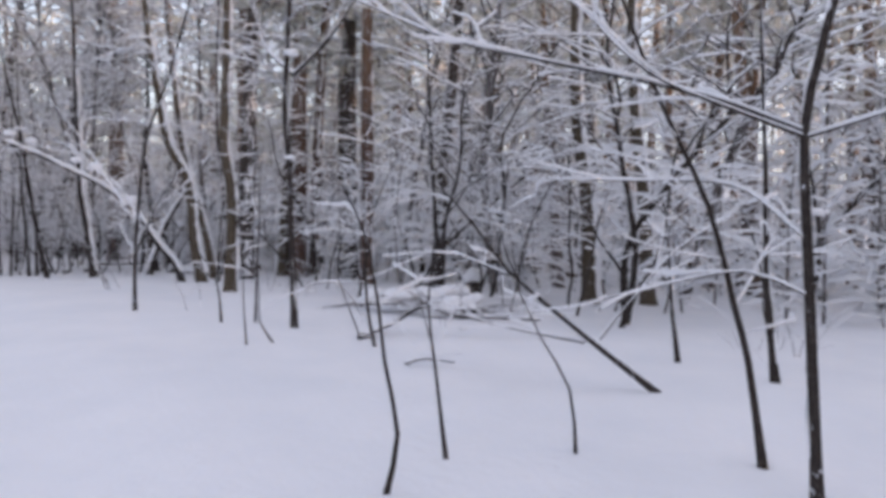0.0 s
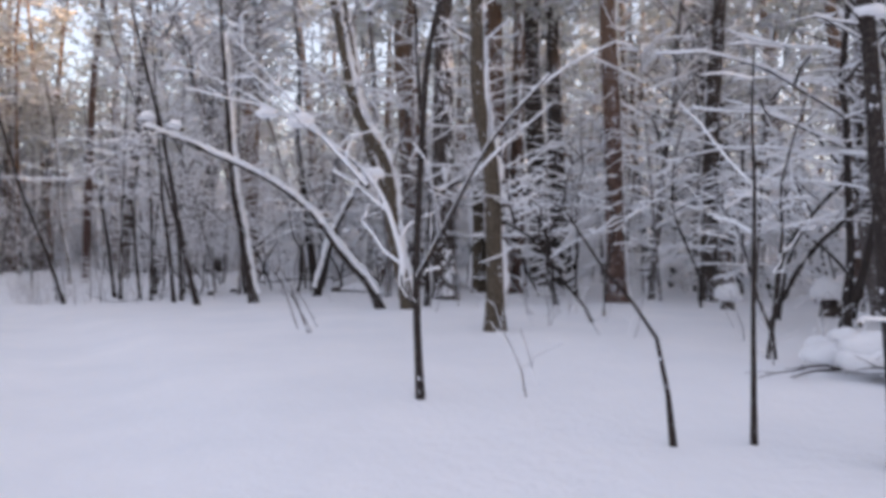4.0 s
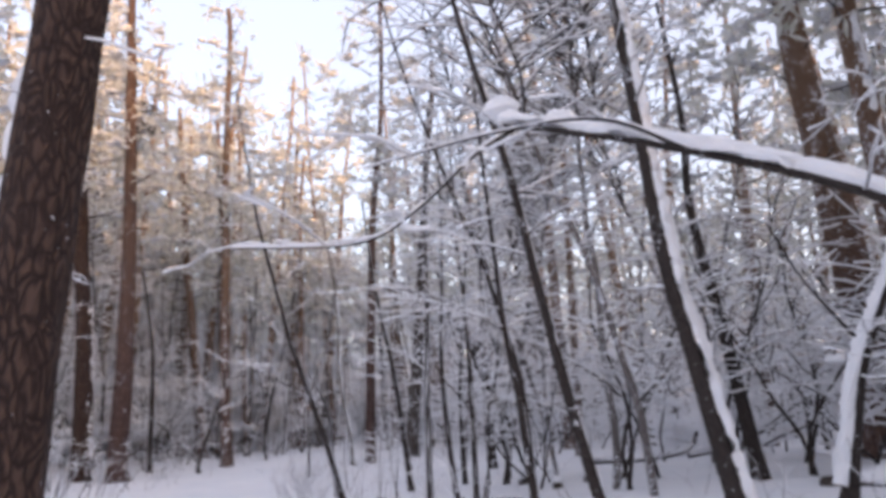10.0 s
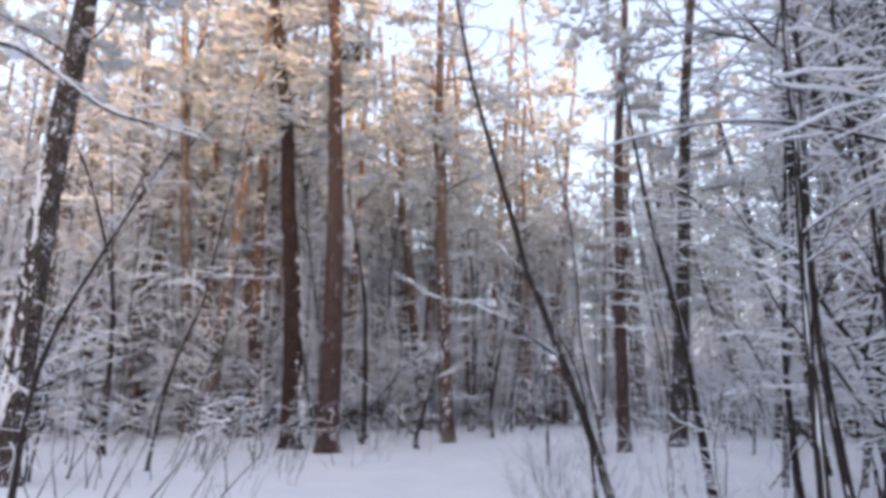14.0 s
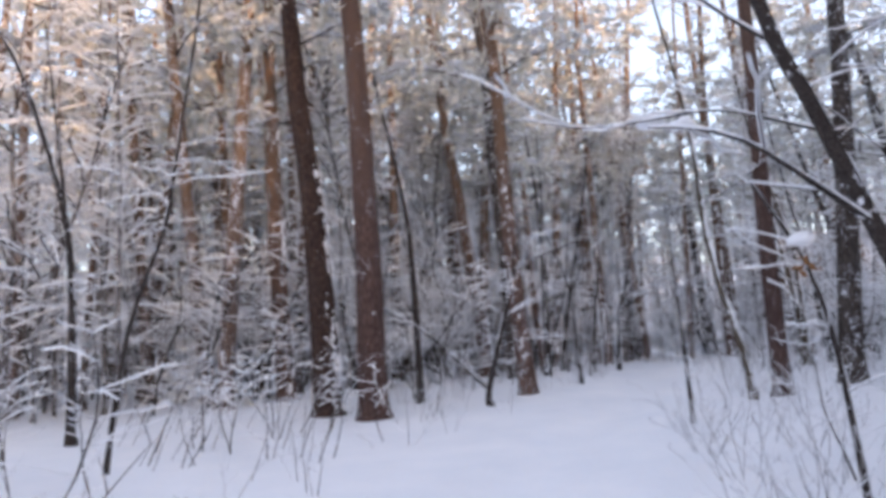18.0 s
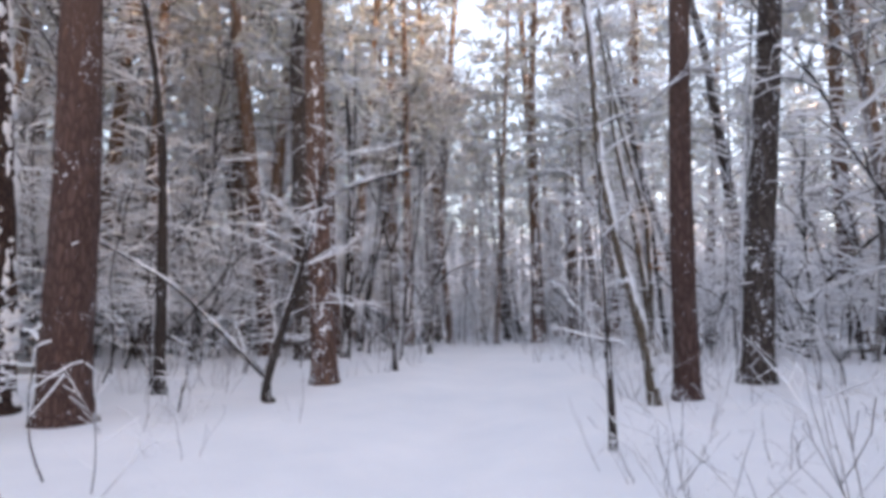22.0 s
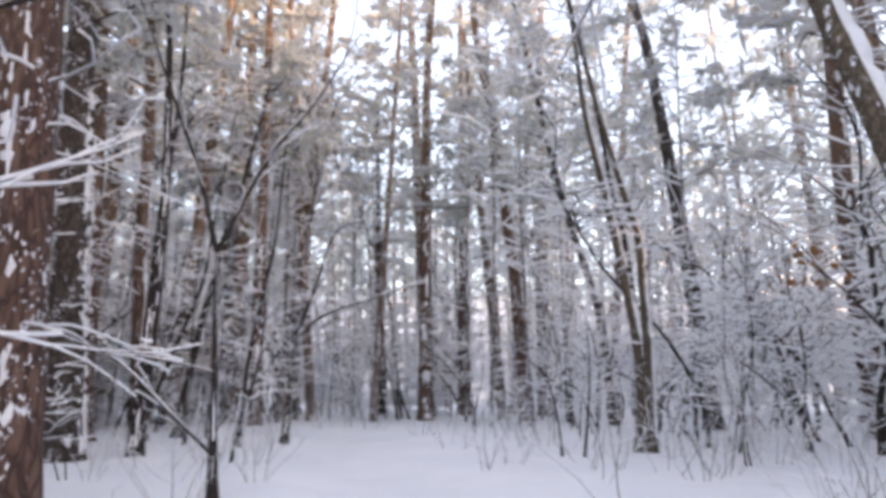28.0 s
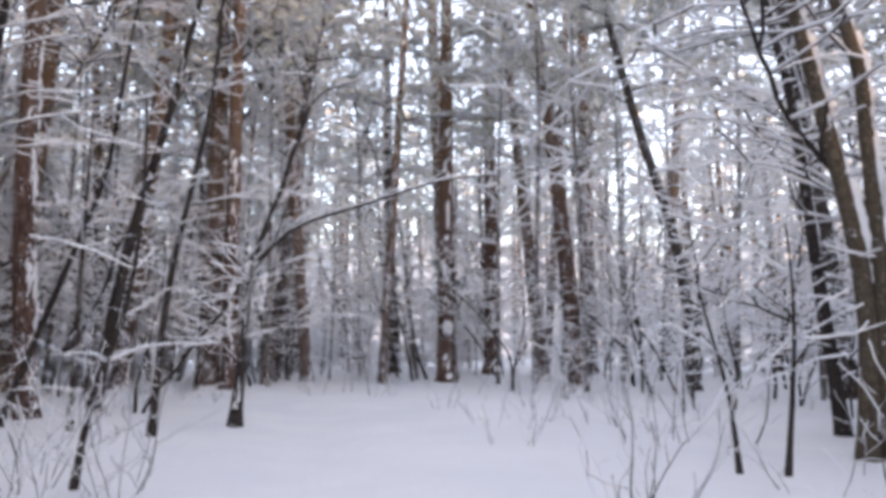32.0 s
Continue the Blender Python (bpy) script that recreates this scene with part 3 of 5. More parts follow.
tree("thin", 0.030, [(-4.76, 10.91), (-4.79, 10.91, 1.21), (-4.75, 10.91, 2.19), (-4.69, 10.91, 2.94), (-4.53, 10.91, 3.51), (-4.34, 10.91, 4.09)],
     limbs=[(0.020, [(-4.79, 10.91, 1.04), (-4.89, 10.88, 1.16), (-5.04, 11.53, 1.44), (-5.40, 12.12, 2.04), (-5.99, 12.64, 2.53), (-6.86, 13.07, 3.02), (-8.07, 13.41, 3.71)]),
            (0.022, [(-5.42, 11.93, 2.01), (-6.03, 12.38, 2.59), (-6.58, 12.85, 3.12), (-7.40, 13.25, 3.92)]),
            (0.020, [(-4.79, 10.91, 1.21), (-4.51, 10.67, 1.66), (-4.21, 10.43, 2.13), (-3.82, 10.19, 2.51)])], twigs=0.6)
tree("dark", 0.371, [(-4.08, 29.65), (-4.17, 29.62, 3.62), (-4.35, 29.57, 7.75), (-4.31, 29.58, 11.23)])
tree("dark", 0.278, [(-3.44, 26.68), (-3.62, 26.68, 5.15), (-3.76, 26.68, 9.80)])
tree("dark", 0.288, [(-6.23, 22.15), (-6.27, 22.15, 4.50), (-6.24, 22.15, 8.22)])
tree("decid", 0.192, [(3.48, 16.45), (3.37, 16.45, 2.49), (3.07, 16.45, 4.35), (2.96, 16.45, 5.90)])
tree("decid", 0.192, [(5.21, 17.66), (5.01, 17.66, 2.90), (4.78, 17.66, 4.60), (4.61, 17.66, 6.30)])
tree("dark", 0.271, [(7.03, 32.74), (6.85, 32.74, 5.83), (6.50, 32.75, 9.84)])
tree("pine", 0.300, [(11.48, 26.39), (11.47, 26.39, 5.60), (11.50, 26.39, 9.28)])
tree("sap", 0.021, [(-0.80, 8.61), (-0.92, 8.61, 0.80), (-0.96, 8.61, 1.58), (-1.01, 8.61, 2.45), (-0.95, 8.61, 3.16)])
tree("sap", 0.018, [(-3.13, 10.01), (-3.22, 10.01, 0.92), (-3.51, 10.02, 1.31)], top=1.5, twigs=0.2)
tree("sap", 0.018, [(-2.67, 10.10), (-2.67, 10.10, 1.18), (-2.66, 10.10, 1.79)], top=2.3, twigs=0.4)
tree("sap", 0.011, [(-2.30, 8.34), (-2.35, 8.35, 0.68), (-2.37, 8.35, 1.13)], top=1.2, twigs=0.25)
tree("sap", 0.012, [(-2.04, 8.57), (-2.21, 8.57, 0.49), (-2.23, 8.57, 0.80)], top=0.9, twigs=0.25)
tree("pine", 0.220, [(-2.31, 21.67), (-2.48, 21.67, 5.65), (-2.59, 21.67, 9.15)])
tree("pine", 0.207, [(-4.64, 25.31), (-4.66, 25.31, 4.26), (-4.59, 25.31, 8.36)])
tree("dark", 0.203, [(-0.13, 22.90), (-0.06, 22.90, 4.12), (0.31, 22.90, 9.69)])
tree("thin", 0.031, [(2.07, 3.80), (1.99, 3.80, 1.30), (1.94, 3.80, 2.12), (2.01, 3.80, 2.53), (2.08, 3.80, 2.84)],
     limbs=[(0.019, [(1.93, 3.80, 2.13), (1.51, 4.09, 2.37), (0.73, 4.37, 2.60), (0.02, 4.66, 2.82), (-0.67, 4.95, 3.17)]),
            (0.015, [(1.93, 3.80, 2.10), (1.60, 3.90, 2.25), (1.23, 3.99, 2.42), (0.97, 4.09, 2.65), (0.75, 4.18, 2.94)]),
            (0.013, [(1.94, 3.80, 2.09), (2.26, 3.61, 2.20), (2.51, 3.42, 2.31)]),
            (0.012, [(1.96, 3.80, 1.55), (1.78, 4.31, 1.87), (1.29, 4.82, 1.94), (0.61, 5.33, 1.98)]),
            (0.011, [(1.98, 3.80, 1.24), (1.76, 4.06, 1.35), (1.45, 4.31, 1.27), (1.03, 4.56, 1.13)])], twigs=0.8)
tree("sap", 0.028, [(2.03, 6.56), (1.38, 6.56, 0.64), (0.62, 6.56, 1.25), (0.29, 6.56, 1.66), (-0.04, 6.56, 2.02)],
     limbs=[(0.018, [(1.35, 6.56, 0.61), (0.67, 6.89, 0.69), (-0.12, 7.22, 0.86)]),
            (0.016, [(1.49, 6.56, 0.64), (1.74, 6.56, 0.97), (2.20, 6.56, 1.51), (2.72, 6.56, 1.85)]),
            (0.016, [(1.27, 6.56, 0.85), (1.41, 6.56, 1.49), (1.45, 6.56, 1.81)]),
            (0.017, [(0.62, 6.56, 1.22), (0.09, 7.22, 1.42)])], top=0, twigs=0.3)
tree("thin", 0.060, [(-6.17, 19.32), (-6.10, 19.34, 2.73), (-6.26, 19.29, 3.93), (-6.30, 19.28, 4.37)],
     limbs=[(0.043, [(-6.11, 19.34, 2.64), (-5.36, 19.29, 2.89), (-4.51, 19.28, 3.08)])])
tree("sap", 0.027, [(2.02, 4.34), (1.91, 4.34, 0.79), (1.81, 4.34, 1.14), (1.64, 4.34, 1.73), (1.32, 4.34, 2.38), (1.09, 4.34, 2.94)])
tree("sap", 0.044, [(3.38, 7.05), (3.27, 7.05, 1.21), (3.22, 7.05, 2.34), (3.12, 7.05, 4.05)])
tree("sap", 0.015, [(-0.26, 3.73), (-0.21, 3.73, 0.43), (-0.29, 3.73, 0.81), (-0.39, 3.73, 1.41), (-0.55, 3.73, 1.75)], top=1.8, twigs=0.3)
tree("sap", 0.014, [(0.06, 4.35), (-0.02, 4.35, 0.66), (-0.08, 4.35, 1.08), (-0.06, 4.35, 1.43)], top=1.6, twigs=0.3)
tree("sap", 0.011, [(0.89, 4.49), (0.84, 4.49, 0.55), (0.65, 4.49, 0.87)], top=1.1, twigs=0.3)
tree("sap", 0.032, [(2.83, 8.32), (2.75, 8.32, 0.73), (2.70, 8.32, 1.27)], top=1.8, twigs=0.5)
tree("pinebig", 0.301, [(-14.68, 16.53), (-14.61, 16.56, 2.36), (-14.44, 16.63, 5.12)])
tree("thin", 0.109, [(-10.71, 21.56), (-10.96, 21.46, 1.93), (-11.14, 21.38, 3.12), (-11.24, 21.34, 4.71), (-11.37, 21.28, 6.63)], snow=0.55)
tree("thin", 0.069, [(-11.98, 21.27), (-12.26, 21.15, 1.64), (-12.50, 21.05, 3.03), (-12.71, 20.96, 4.36), (-13.10, 20.80, 6.11)])
tree("thin", 0.085, [(-6.99, 18.85), (-7.27, 19.06, 0.84), (-7.84, 19.14, 1.44), (-8.46, 19.21, 2.22), (-9.33, 19.17, 2.90), (-10.39, 19.04, 3.40), (-11.26, 19.01, 3.76), (-11.97, 19.04, 4.02)],
     limbs=[(0.026, [(-11.75, 19.13, 4.03), (-12.04, 18.73, 3.68), (-12.37, 18.31, 3.16), (-12.67, 17.90, 2.83), (-13.40, 17.32, 2.79)]),
            (0.021, [(-10.38, 19.00, 3.39), (-10.98, 18.74, 3.71), (-11.77, 18.40, 3.66), (-12.69, 18.01, 3.46)])], top=0, snow=0.8, twigs=0.3)
tree("thin", 0.094, [(-9.82, 23.54), (-9.59, 23.64, 1.31), (-9.35, 23.74, 2.14), (-8.57, 24.07, 3.71), (-8.04, 24.30, 4.62)],
     limbs=[(0.034, [(-9.35, 23.74, 2.14), (-9.91, 23.50, 3.06), (-10.20, 23.38, 3.78)])], top=0, snow=0.9, twigs=0.4)
tree("thin", 0.053, [(-14.05, 24.30), (-14.07, 24.28, 0.97), (-14.13, 24.23, 2.11), (-14.27, 24.11, 2.84), (-14.48, 23.93, 3.87), (-14.71, 23.74, 4.65)],
     limbs=[(0.023, [(-14.32, 24.07, 2.92), (-14.92, 23.82, 3.31), (-15.52, 23.57, 3.60), (-16.15, 23.30, 3.73), (-16.81, 23.00, 3.67)])])
tree("thin", 0.072, [(-18.52, 30.48), (-18.54, 30.46, 2.12), (-18.40, 30.58, 4.15), (-18.33, 30.64, 5.06)], top=7.5, twigs=0.7)
tree("thin", 0.125, [(-19.22, 33.70), (-19.31, 33.62, 2.23), (-19.27, 33.65, 5.73), (-19.21, 33.70, 7.80)])
tree("decid", 0.111, [(-6.92, 21.31), (-7.13, 21.23, 1.46), (-7.49, 21.07, 2.84), (-7.83, 20.93, 4.10), (-8.10, 20.81, 5.89)])
tree("pine", 0.484, [(-8.99, 32.50), (-9.03, 32.48, 4.12), (-9.36, 32.34, 9.30), (-9.42, 32.31, 11.08)])
tree("pine", 0.300, [(-8.29, 29.33), (-8.34, 29.31, 4.43), (-8.39, 29.29, 8.10)])
tree("thin", 0.136, [(-11.13, 27.23), (-11.38, 27.13, 2.87), (-11.64, 27.02, 5.19), (-11.58, 27.04, 7.01), (-11.72, 26.98, 9.15)])
tree("thin", 0.120, [(-5.19, 25.47), (-5.75, 25.24, 2.31), (-5.73, 25.25, 4.71), (-5.53, 25.33, 6.33)])
tree("pine", 0.300, [(-5.10, 24.88), (-5.18, 24.85, 4.07), (-5.26, 24.82, 7.16)])
tree("thin", 0.054, [(-15.59, 25.34), (-15.60, 25.33, 3.19), (-15.71, 25.29, 4.83)], top=7.5, twigs=0.7)
tree("thin", 0.054, [(-13.38, 22.72), (-13.51, 22.66, 1.77), (-13.63, 22.61, 2.74), (-13.72, 22.58, 4.17)], top=7.5, twigs=0.7)
tree("pinetall", 0.359, [(-32.41, 30.61), (-32.44, 30.58, 7.28), (-32.70, 30.29, 16.05)])
tree("pinebig", 0.374, [(-34.14, 30.38), (-34.26, 30.26, 4.60), (-34.50, 30.01, 8.10)], snow=-0.05)
tree("pine", 0.318, [(-39.13, 31.73), (-39.27, 31.57, 6.15), (-39.33, 31.51, 11.20)])
tree("pine", 0.248, [(-32.00, 35.33), (-32.18, 35.22, 5.03), (-32.30, 35.25, 8.93)], snow=-0.3, twigs=3.0)
tree("dark", 0.278, [(-27.54, 20.89), (-27.48, 20.95, 3.30), (-27.39, 21.05, 6.48), (-27.23, 21.23, 9.72)],
     limbs=[(0.036, [(-22.60, 18.90, 5.36), (-21.90, 19.32, 5.16), (-20.98, 19.95, 4.39), (-20.38, 20.28, 4.11), (-19.84, 20.54, 3.87)])])
tree("sap", 0.040, [(-22.07, 19.84), (-21.99, 19.93, 1.79), (-21.63, 20.32, 3.03), (-21.20, 20.79, 4.20)])
tree("thin", 0.074, [(-19.38, 29.25), (-19.61, 29.00, 2.60), (-19.88, 28.70, 4.57), (-20.00, 28.57, 5.72)], top=7.5, twigs=0.7)
tree("thin", 0.054, [(-16.01, 24.44), (-15.99, 24.46, 2.10), (-15.95, 24.51, 3.69), (-15.94, 24.52, 4.71)], top=7.5, twigs=0.7)
tree("thin", 0.054, [(-16.15, 25.67), (-16.26, 25.56, 1.65), (-16.28, 25.53, 2.88), (-16.22, 25.59, 4.35)], top=7.5, twigs=0.7)
tree("pine", 0.300, [(-60.68, 39.75), (-61.53, 38.82, 15.95), (-62.77, 37.47, 32.42)])
tree("thin", 0.120, [(-33.60, 32.89), (-33.68, 32.81, 4.95), (-34.14, 32.32, 8.79)])
tree("pine", 0.277, [(-45.27, 44.43), (-45.37, 44.33, 8.93), (-45.47, 44.23, 17.06)])
tree("pinetall", 0.194, [(-25.47, 36.18), (-25.44, 36.22, 3.23), (-25.35, 36.31, 7.06)], twigs=3.0)
tree("pine", 0.300, [(-52.97, 36.70), (-53.15, 36.51, 8.88), (-53.58, 36.06, 17.07)])
tree("pine", 0.300, [(-51.57, 31.97), (-51.94, 31.58, 7.81), (-52.34, 31.16, 13.68)])
tree("sap", 0.044, [(-25.25, 32.40), (-25.27, 32.38, 1.41), (-25.29, 32.36, 2.42)])
tree("thin", 0.066, [(-19.44, 26.62), (-19.70, 26.31, 1.20), (-19.91, 26.06, 2.10), (-20.10, 25.83, 2.94), (-20.19, 25.72, 3.27), (-20.30, 25.59, 3.93)],
     limbs=[(0.024, [(-19.91, 26.06, 2.10), (-20.05, 25.60, 2.35), (-20.25, 25.27, 2.60), (-20.55, 25.20, 2.75), (-20.95, 25.40, 2.90)]),
            (0.016, [(-20.19, 25.72, 3.27), (-20.54, 25.57, 3.67), (-20.77, 25.45, 4.08), (-20.93, 25.37, 4.52)]),
            (0.012, [(-20.05, 25.90, 2.70), (-20.53, 25.57, 2.92), (-20.91, 25.39, 2.94), (-21.31, 25.20, 2.97), (-21.72, 24.99, 3.12)])], twigs=0.6)
tree("thin", 0.043, [(-29.84, 24.17), (-29.64, 24.41, 2.01), (-29.26, 24.85, 3.63), (-29.19, 24.94, 4.25)])
tree("thin", 0.107, [(-34.06, 24.56), (-34.13, 24.47, 4.13), (-34.73, 23.76, 7.44), (-35.24, 23.16, 9.06)],
     limbs=[(0.039, [(-34.13, 24.47, 4.13), (-34.32, 24.25, 6.51), (-34.51, 24.02, 8.99)])])
tree("thin", 0.081, [(-31.27, 33.28), (-31.31, 33.24, 0.41), (-30.99, 33.58, 2.00), (-30.77, 33.81, 3.19), (-30.54, 34.04, 3.53), (-29.64, 34.99, 4.00)],
     limbs=[(0.047, [(-31.33, 33.21, 0.52), (-32.24, 32.25, 1.87), (-32.91, 31.54, 2.51), (-33.45, 30.98, 2.93)]),
            (0.031, [(-30.77, 33.81, 3.19), (-30.62, 33.96, 4.08), (-29.94, 34.68, 4.31)])], top=0, snow=-0.05, twigs=0.5)
tree("decid", 0.082, [(-25.76, 35.52), (-25.88, 35.57, 0.91), (-26.00, 35.58, 1.44), (-26.12, 35.63, 1.88), (-26.24, 35.59, 2.37), (-26.35, 35.63, 2.86), (-26.51, 35.71, 3.57), (-26.60, 35.76, 4.4), (-26.66, 35.80, 5.6)], snow=0.0, twigs=0.5)
tree("dark", 0.265, [(-24.82, 38.10), (-24.63, 38.20, 2.94), (-24.28, 38.41, 7.42)], snow=-0.35)
tree("thin", 0.060, [(-25.08, 38.05), (-25.05, 38.17, 0.96), (-24.98, 38.60, 3.0), (-24.90, 39.10, 5.2)], snow=0.4, twigs=0.6)
tree("pine", 0.275, [(-23.93, 50.72), (-24.18, 50.58, 4.81), (-24.04, 50.66, 11.31)])
tree("pine", 0.300, [(-41.15, 43.99), (-41.38, 43.86, 6.97), (-41.72, 43.67, 15.72)])
tree("thin", 0.059, [(-32.24, 37.86), (-32.31, 37.83, 1.96), (-32.34, 37.82, 2.90)],
     limbs=[(0.031, [(-32.34, 37.82, 2.92), (-32.60, 37.72, 3.89), (-32.98, 37.57, 4.93), (-33.37, 37.41, 6.03)]),
            (0.031, [(-32.34, 37.82, 2.92), (-32.05, 37.94, 3.62), (-31.77, 38.05, 4.16), (-31.37, 38.21, 4.71), (-30.89, 38.40, 5.58)]),
            (0.024, [(-32.30, 37.84, 0.77), (-32.53, 37.47, 1.18), (-32.86, 37.06, 1.69), (-33.24, 36.63, 1.96)]),
            (0.019, [(-32.30, 37.84, 1.59), (-32.47, 37.36, 1.70), (-32.82, 36.80, 1.79)])], top=0, twigs=0.0)
tree("dark", 0.332, [(-37.25, 40.20), (-37.39, 40.14, 4.19), (-37.60, 40.06, 8.46)])
tree("pine", 0.300, [(-40.32, 41.60), (-40.95, 41.34, 6.00), (-41.41, 41.16, 9.94)])
tree("thin", 0.139, [(-36.51, 41.03), (-36.40, 41.07, 2.29), (-36.33, 41.10, 4.51), (-36.45, 41.05, 7.58)])
tree("thin", 0.090, [(-36.01, 44.65), (-35.93, 44.68, 1.48), (-35.85, 44.71, 2.54)],
     limbs=[(0.044, [(-35.85, 44.71, 2.56), (-35.50, 44.86, 3.63), (-35.12, 45.02, 4.88), (-34.49, 45.29, 5.22)]),
            (0.041, [(-35.80, 44.74, 2.58), (-35.26, 44.96, 3.06), (-34.39, 45.33, 3.38), (-33.43, 45.74, 3.71), (-32.69, 46.05, 3.79)])], top=0, twigs=0.5)
tree("dark", 0.244, [(-43.25, 63.76), (-43.53, 63.64, 7.82), (-43.70, 63.56, 14.32)])
tree("pine", 0.310, [(-38.94, 63.73), (-38.90, 63.75, 8.65), (-38.96, 63.72, 16.14)])
tree("pine", 0.369, [(-35.29, 64.84), (-35.20, 64.88, 8.54), (-35.12, 64.91, 15.92)])
tree("pine", 0.271, [(-34.08, 57.29), (-34.44, 57.14, 5.78), (-35.12, 56.85, 12.08)])
tree("pine", 0.300, [(-38.32, 57.59), (-38.31, 57.59, 7.14), (-38.30, 57.60, 13.08)])
tree("pine", 0.236, [(-42.04, 51.77), (-42.12, 51.73, 6.15), (-42.16, 51.72, 11.07)])
tree("decid", 0.095, [(-28.62, 44.23), (-28.58, 44.23, 0.88), (-28.54, 44.23, 1.5), (-28.58, 44.23, 2.26), (-28.70, 44.23, 3.13), (-28.87, 44.24, 4.18), (-29.05, 44.25, 5.22)], snow=0.0)
tree("decid", 0.085, [(-28.40, 44.22), (-28.43, 44.22, 0.88), (-28.41, 44.22, 1.5), (-28.41, 44.22, 2.44), (-28.43, 44.22, 3.3), (-28.46, 44.22, 4.11), (-28.73, 44.23, 5.22)], snow=0.0)
tree("thin", 0.084, [(-28.59, 46.20), (-28.73, 46.14, 2.12), (-28.90, 46.07, 4.34), (-29.09, 45.99, 5.44)])
tree("dark", 0.153, [(-30.78, 55.76), (-31.02, 55.65, 3.71), (-31.84, 55.31, 7.03), (-32.32, 55.10, 9.22)])
tree("thin", 0.052, [(-36.16, 43.33), (-36.04, 43.38, 2.16), (-35.68, 43.53, 4.32), (-35.58, 43.58, 5.84)], top=7.5, twigs=0.7)
tree("thin", 0.120, [(-39.82, 45.65), (-39.40, 45.83, 3.17), (-38.87, 46.06, 5.54), (-38.45, 46.23, 7.69)])
tree("sap", 0.041, [(-37.43, 43.25), (-37.41, 43.25, 2.93), (-37.40, 43.26, 4.46)])
tree("thin", 0.054, [(-38.72, 43.23), (-38.19, 43.45, 1.93), (-37.65, 43.68, 3.57), (-37.55, 43.73, 4.22)], top=7.5, twigs=0.7)
tree("pine", 0.172, [(-39.66, 44.32), (-39.92, 44.21, 3.71), (-39.99, 44.18, 7.03)])
tree("sap", 0.029, [(-34.25, 40.70), (-34.17, 40.73, 0.93), (-33.97, 40.81, 1.61), (-33.89, 40.85, 2.32)])
tree("sap", 0.023, [(-29.68, 43.04), (-29.73, 43.02, 0.98), (-29.87, 42.96, 1.62)], top=1.9)
tree("sap", 0.025, [(-29.33, 43.07), (-29.22, 43.11, 1.43), (-29.21, 43.12, 1.98)], top=2.3)
tree("dark", 0.288, [(-27.65, 54.09), (-27.92, 53.98, 3.98), (-28.54, 53.73, 10.10)])
tree("thin", 0.091, [(-36.96, 41.43), (-36.88, 41.46, 2.03), (-36.82, 41.48, 4.16)])
tree("sap", 0.036, [(-21.08, 28.44), (-21.14, 28.37, 1.14), (-21.20, 28.30, 1.78), (-21.32, 28.16, 2.32), (-21.43, 28.03, 2.62)])

# ---- woods around ----
rng0 = np.random.default_rng(11)


def clear_of(x, y, gap):
    return all((x - a) ** 2 + (y - b) ** 2 > gap * gap for a, b, _ in TREES)


def wood_pine(seed):
    """A straight forest pine at the origin, to be copied."""
    rng = np.random.default_rng(seed)
    n0 = len(TREES)
    p = [(-200 - seed * 5, -200)]
    lx, ly = rng.uniform(-0.5, 0.5, 2)
    p += [(p[0][0] + lx * k, p[0][1] + ly * k, 5.0 * k) for k in (1, 2, 3)]
    t = tree("pine" if seed % 3 else "dark", rng.uniform(0.13, 0.24), p, top=rng.uniform(18, 23), snow=-1.0, twigs=0.6, coarse=True, far=True)
    del TREES[n0:]
    return t


masters = [wood_pine(i) for i in range(7)]
placed = 0
while placed < 60:
    end = placed < 6           # the pine stand that the lane heads for
    x, y = (rng0.uniform(-66, -34), rng0.uniform(32, 76)) if end else (rng0.uniform(-85, 45), rng0.uniform(-8, 100))
    dl = lane_distance(x, y)
    if dl < (8.5 if end else 17 if open_side(x, y) else 13) or dl > 52 or not clear_of(x, y, 1.6 if end else 2.0) or (dl > 28 and not end and rng0.random() < 0.5) or not ahead(x, y):
        continue
    s = rng0.uniform(0.85, 1.15)
    kinds = masters[0::2] if open_side(x, y) else masters[1::2] if end else masters
    copy_thing(kinds[placed % len(kinds)], pose(x, y, ground_z(x, y) - 0.05, 0, 0, rng0.uniform(0, 360)) @ Matrix.Scale(s, 4))
    TREES.append((x, y, 0.2))
    placed += 1
placed = 0
while placed < 132:             # the tall stand whose crowns close the view upwards
    x, y = (rng0.uniform(-54, -38), rng0.uniform(49, 64)) if placed < 14 else (rng0.uniform(-60, -37), rng0.uniform(29, 46)) if placed < 34 else (rng0.uniform(-95, 40), rng0.uniform(5, 105))
    dl = lane_distance(x, y)
    if dl < (4.5 if placed < 14 else 9) or not (11 if placed < 34 else 27) < lane_distance(x, y, 12) < 46 or not ahead(x, y) or not clear_of(x, y, 2.2):
        continue
    s = 1.42 if placed < 14 else rng0.uniform(1.1, 1.4)
    turn = rng0.uniform(0, 360)
    if not (placed % 2 and (placed < 14 or (x < -26 and y > 46))):     # the stand is thinner where the lane runs on
        copy_thing(masters[(1, 3, 5, 4)[placed // 2 % 4 if placed < 14 else placed % 4]], pose(x, y, ground_z(x, y) - 0.05, 0, 0, turn) @ Matrix.Scale(s, 4))
    TREES.append((x, y, 0.2))
    placed += 1
rng1 = np.random.default_rng(77)
placed = 0
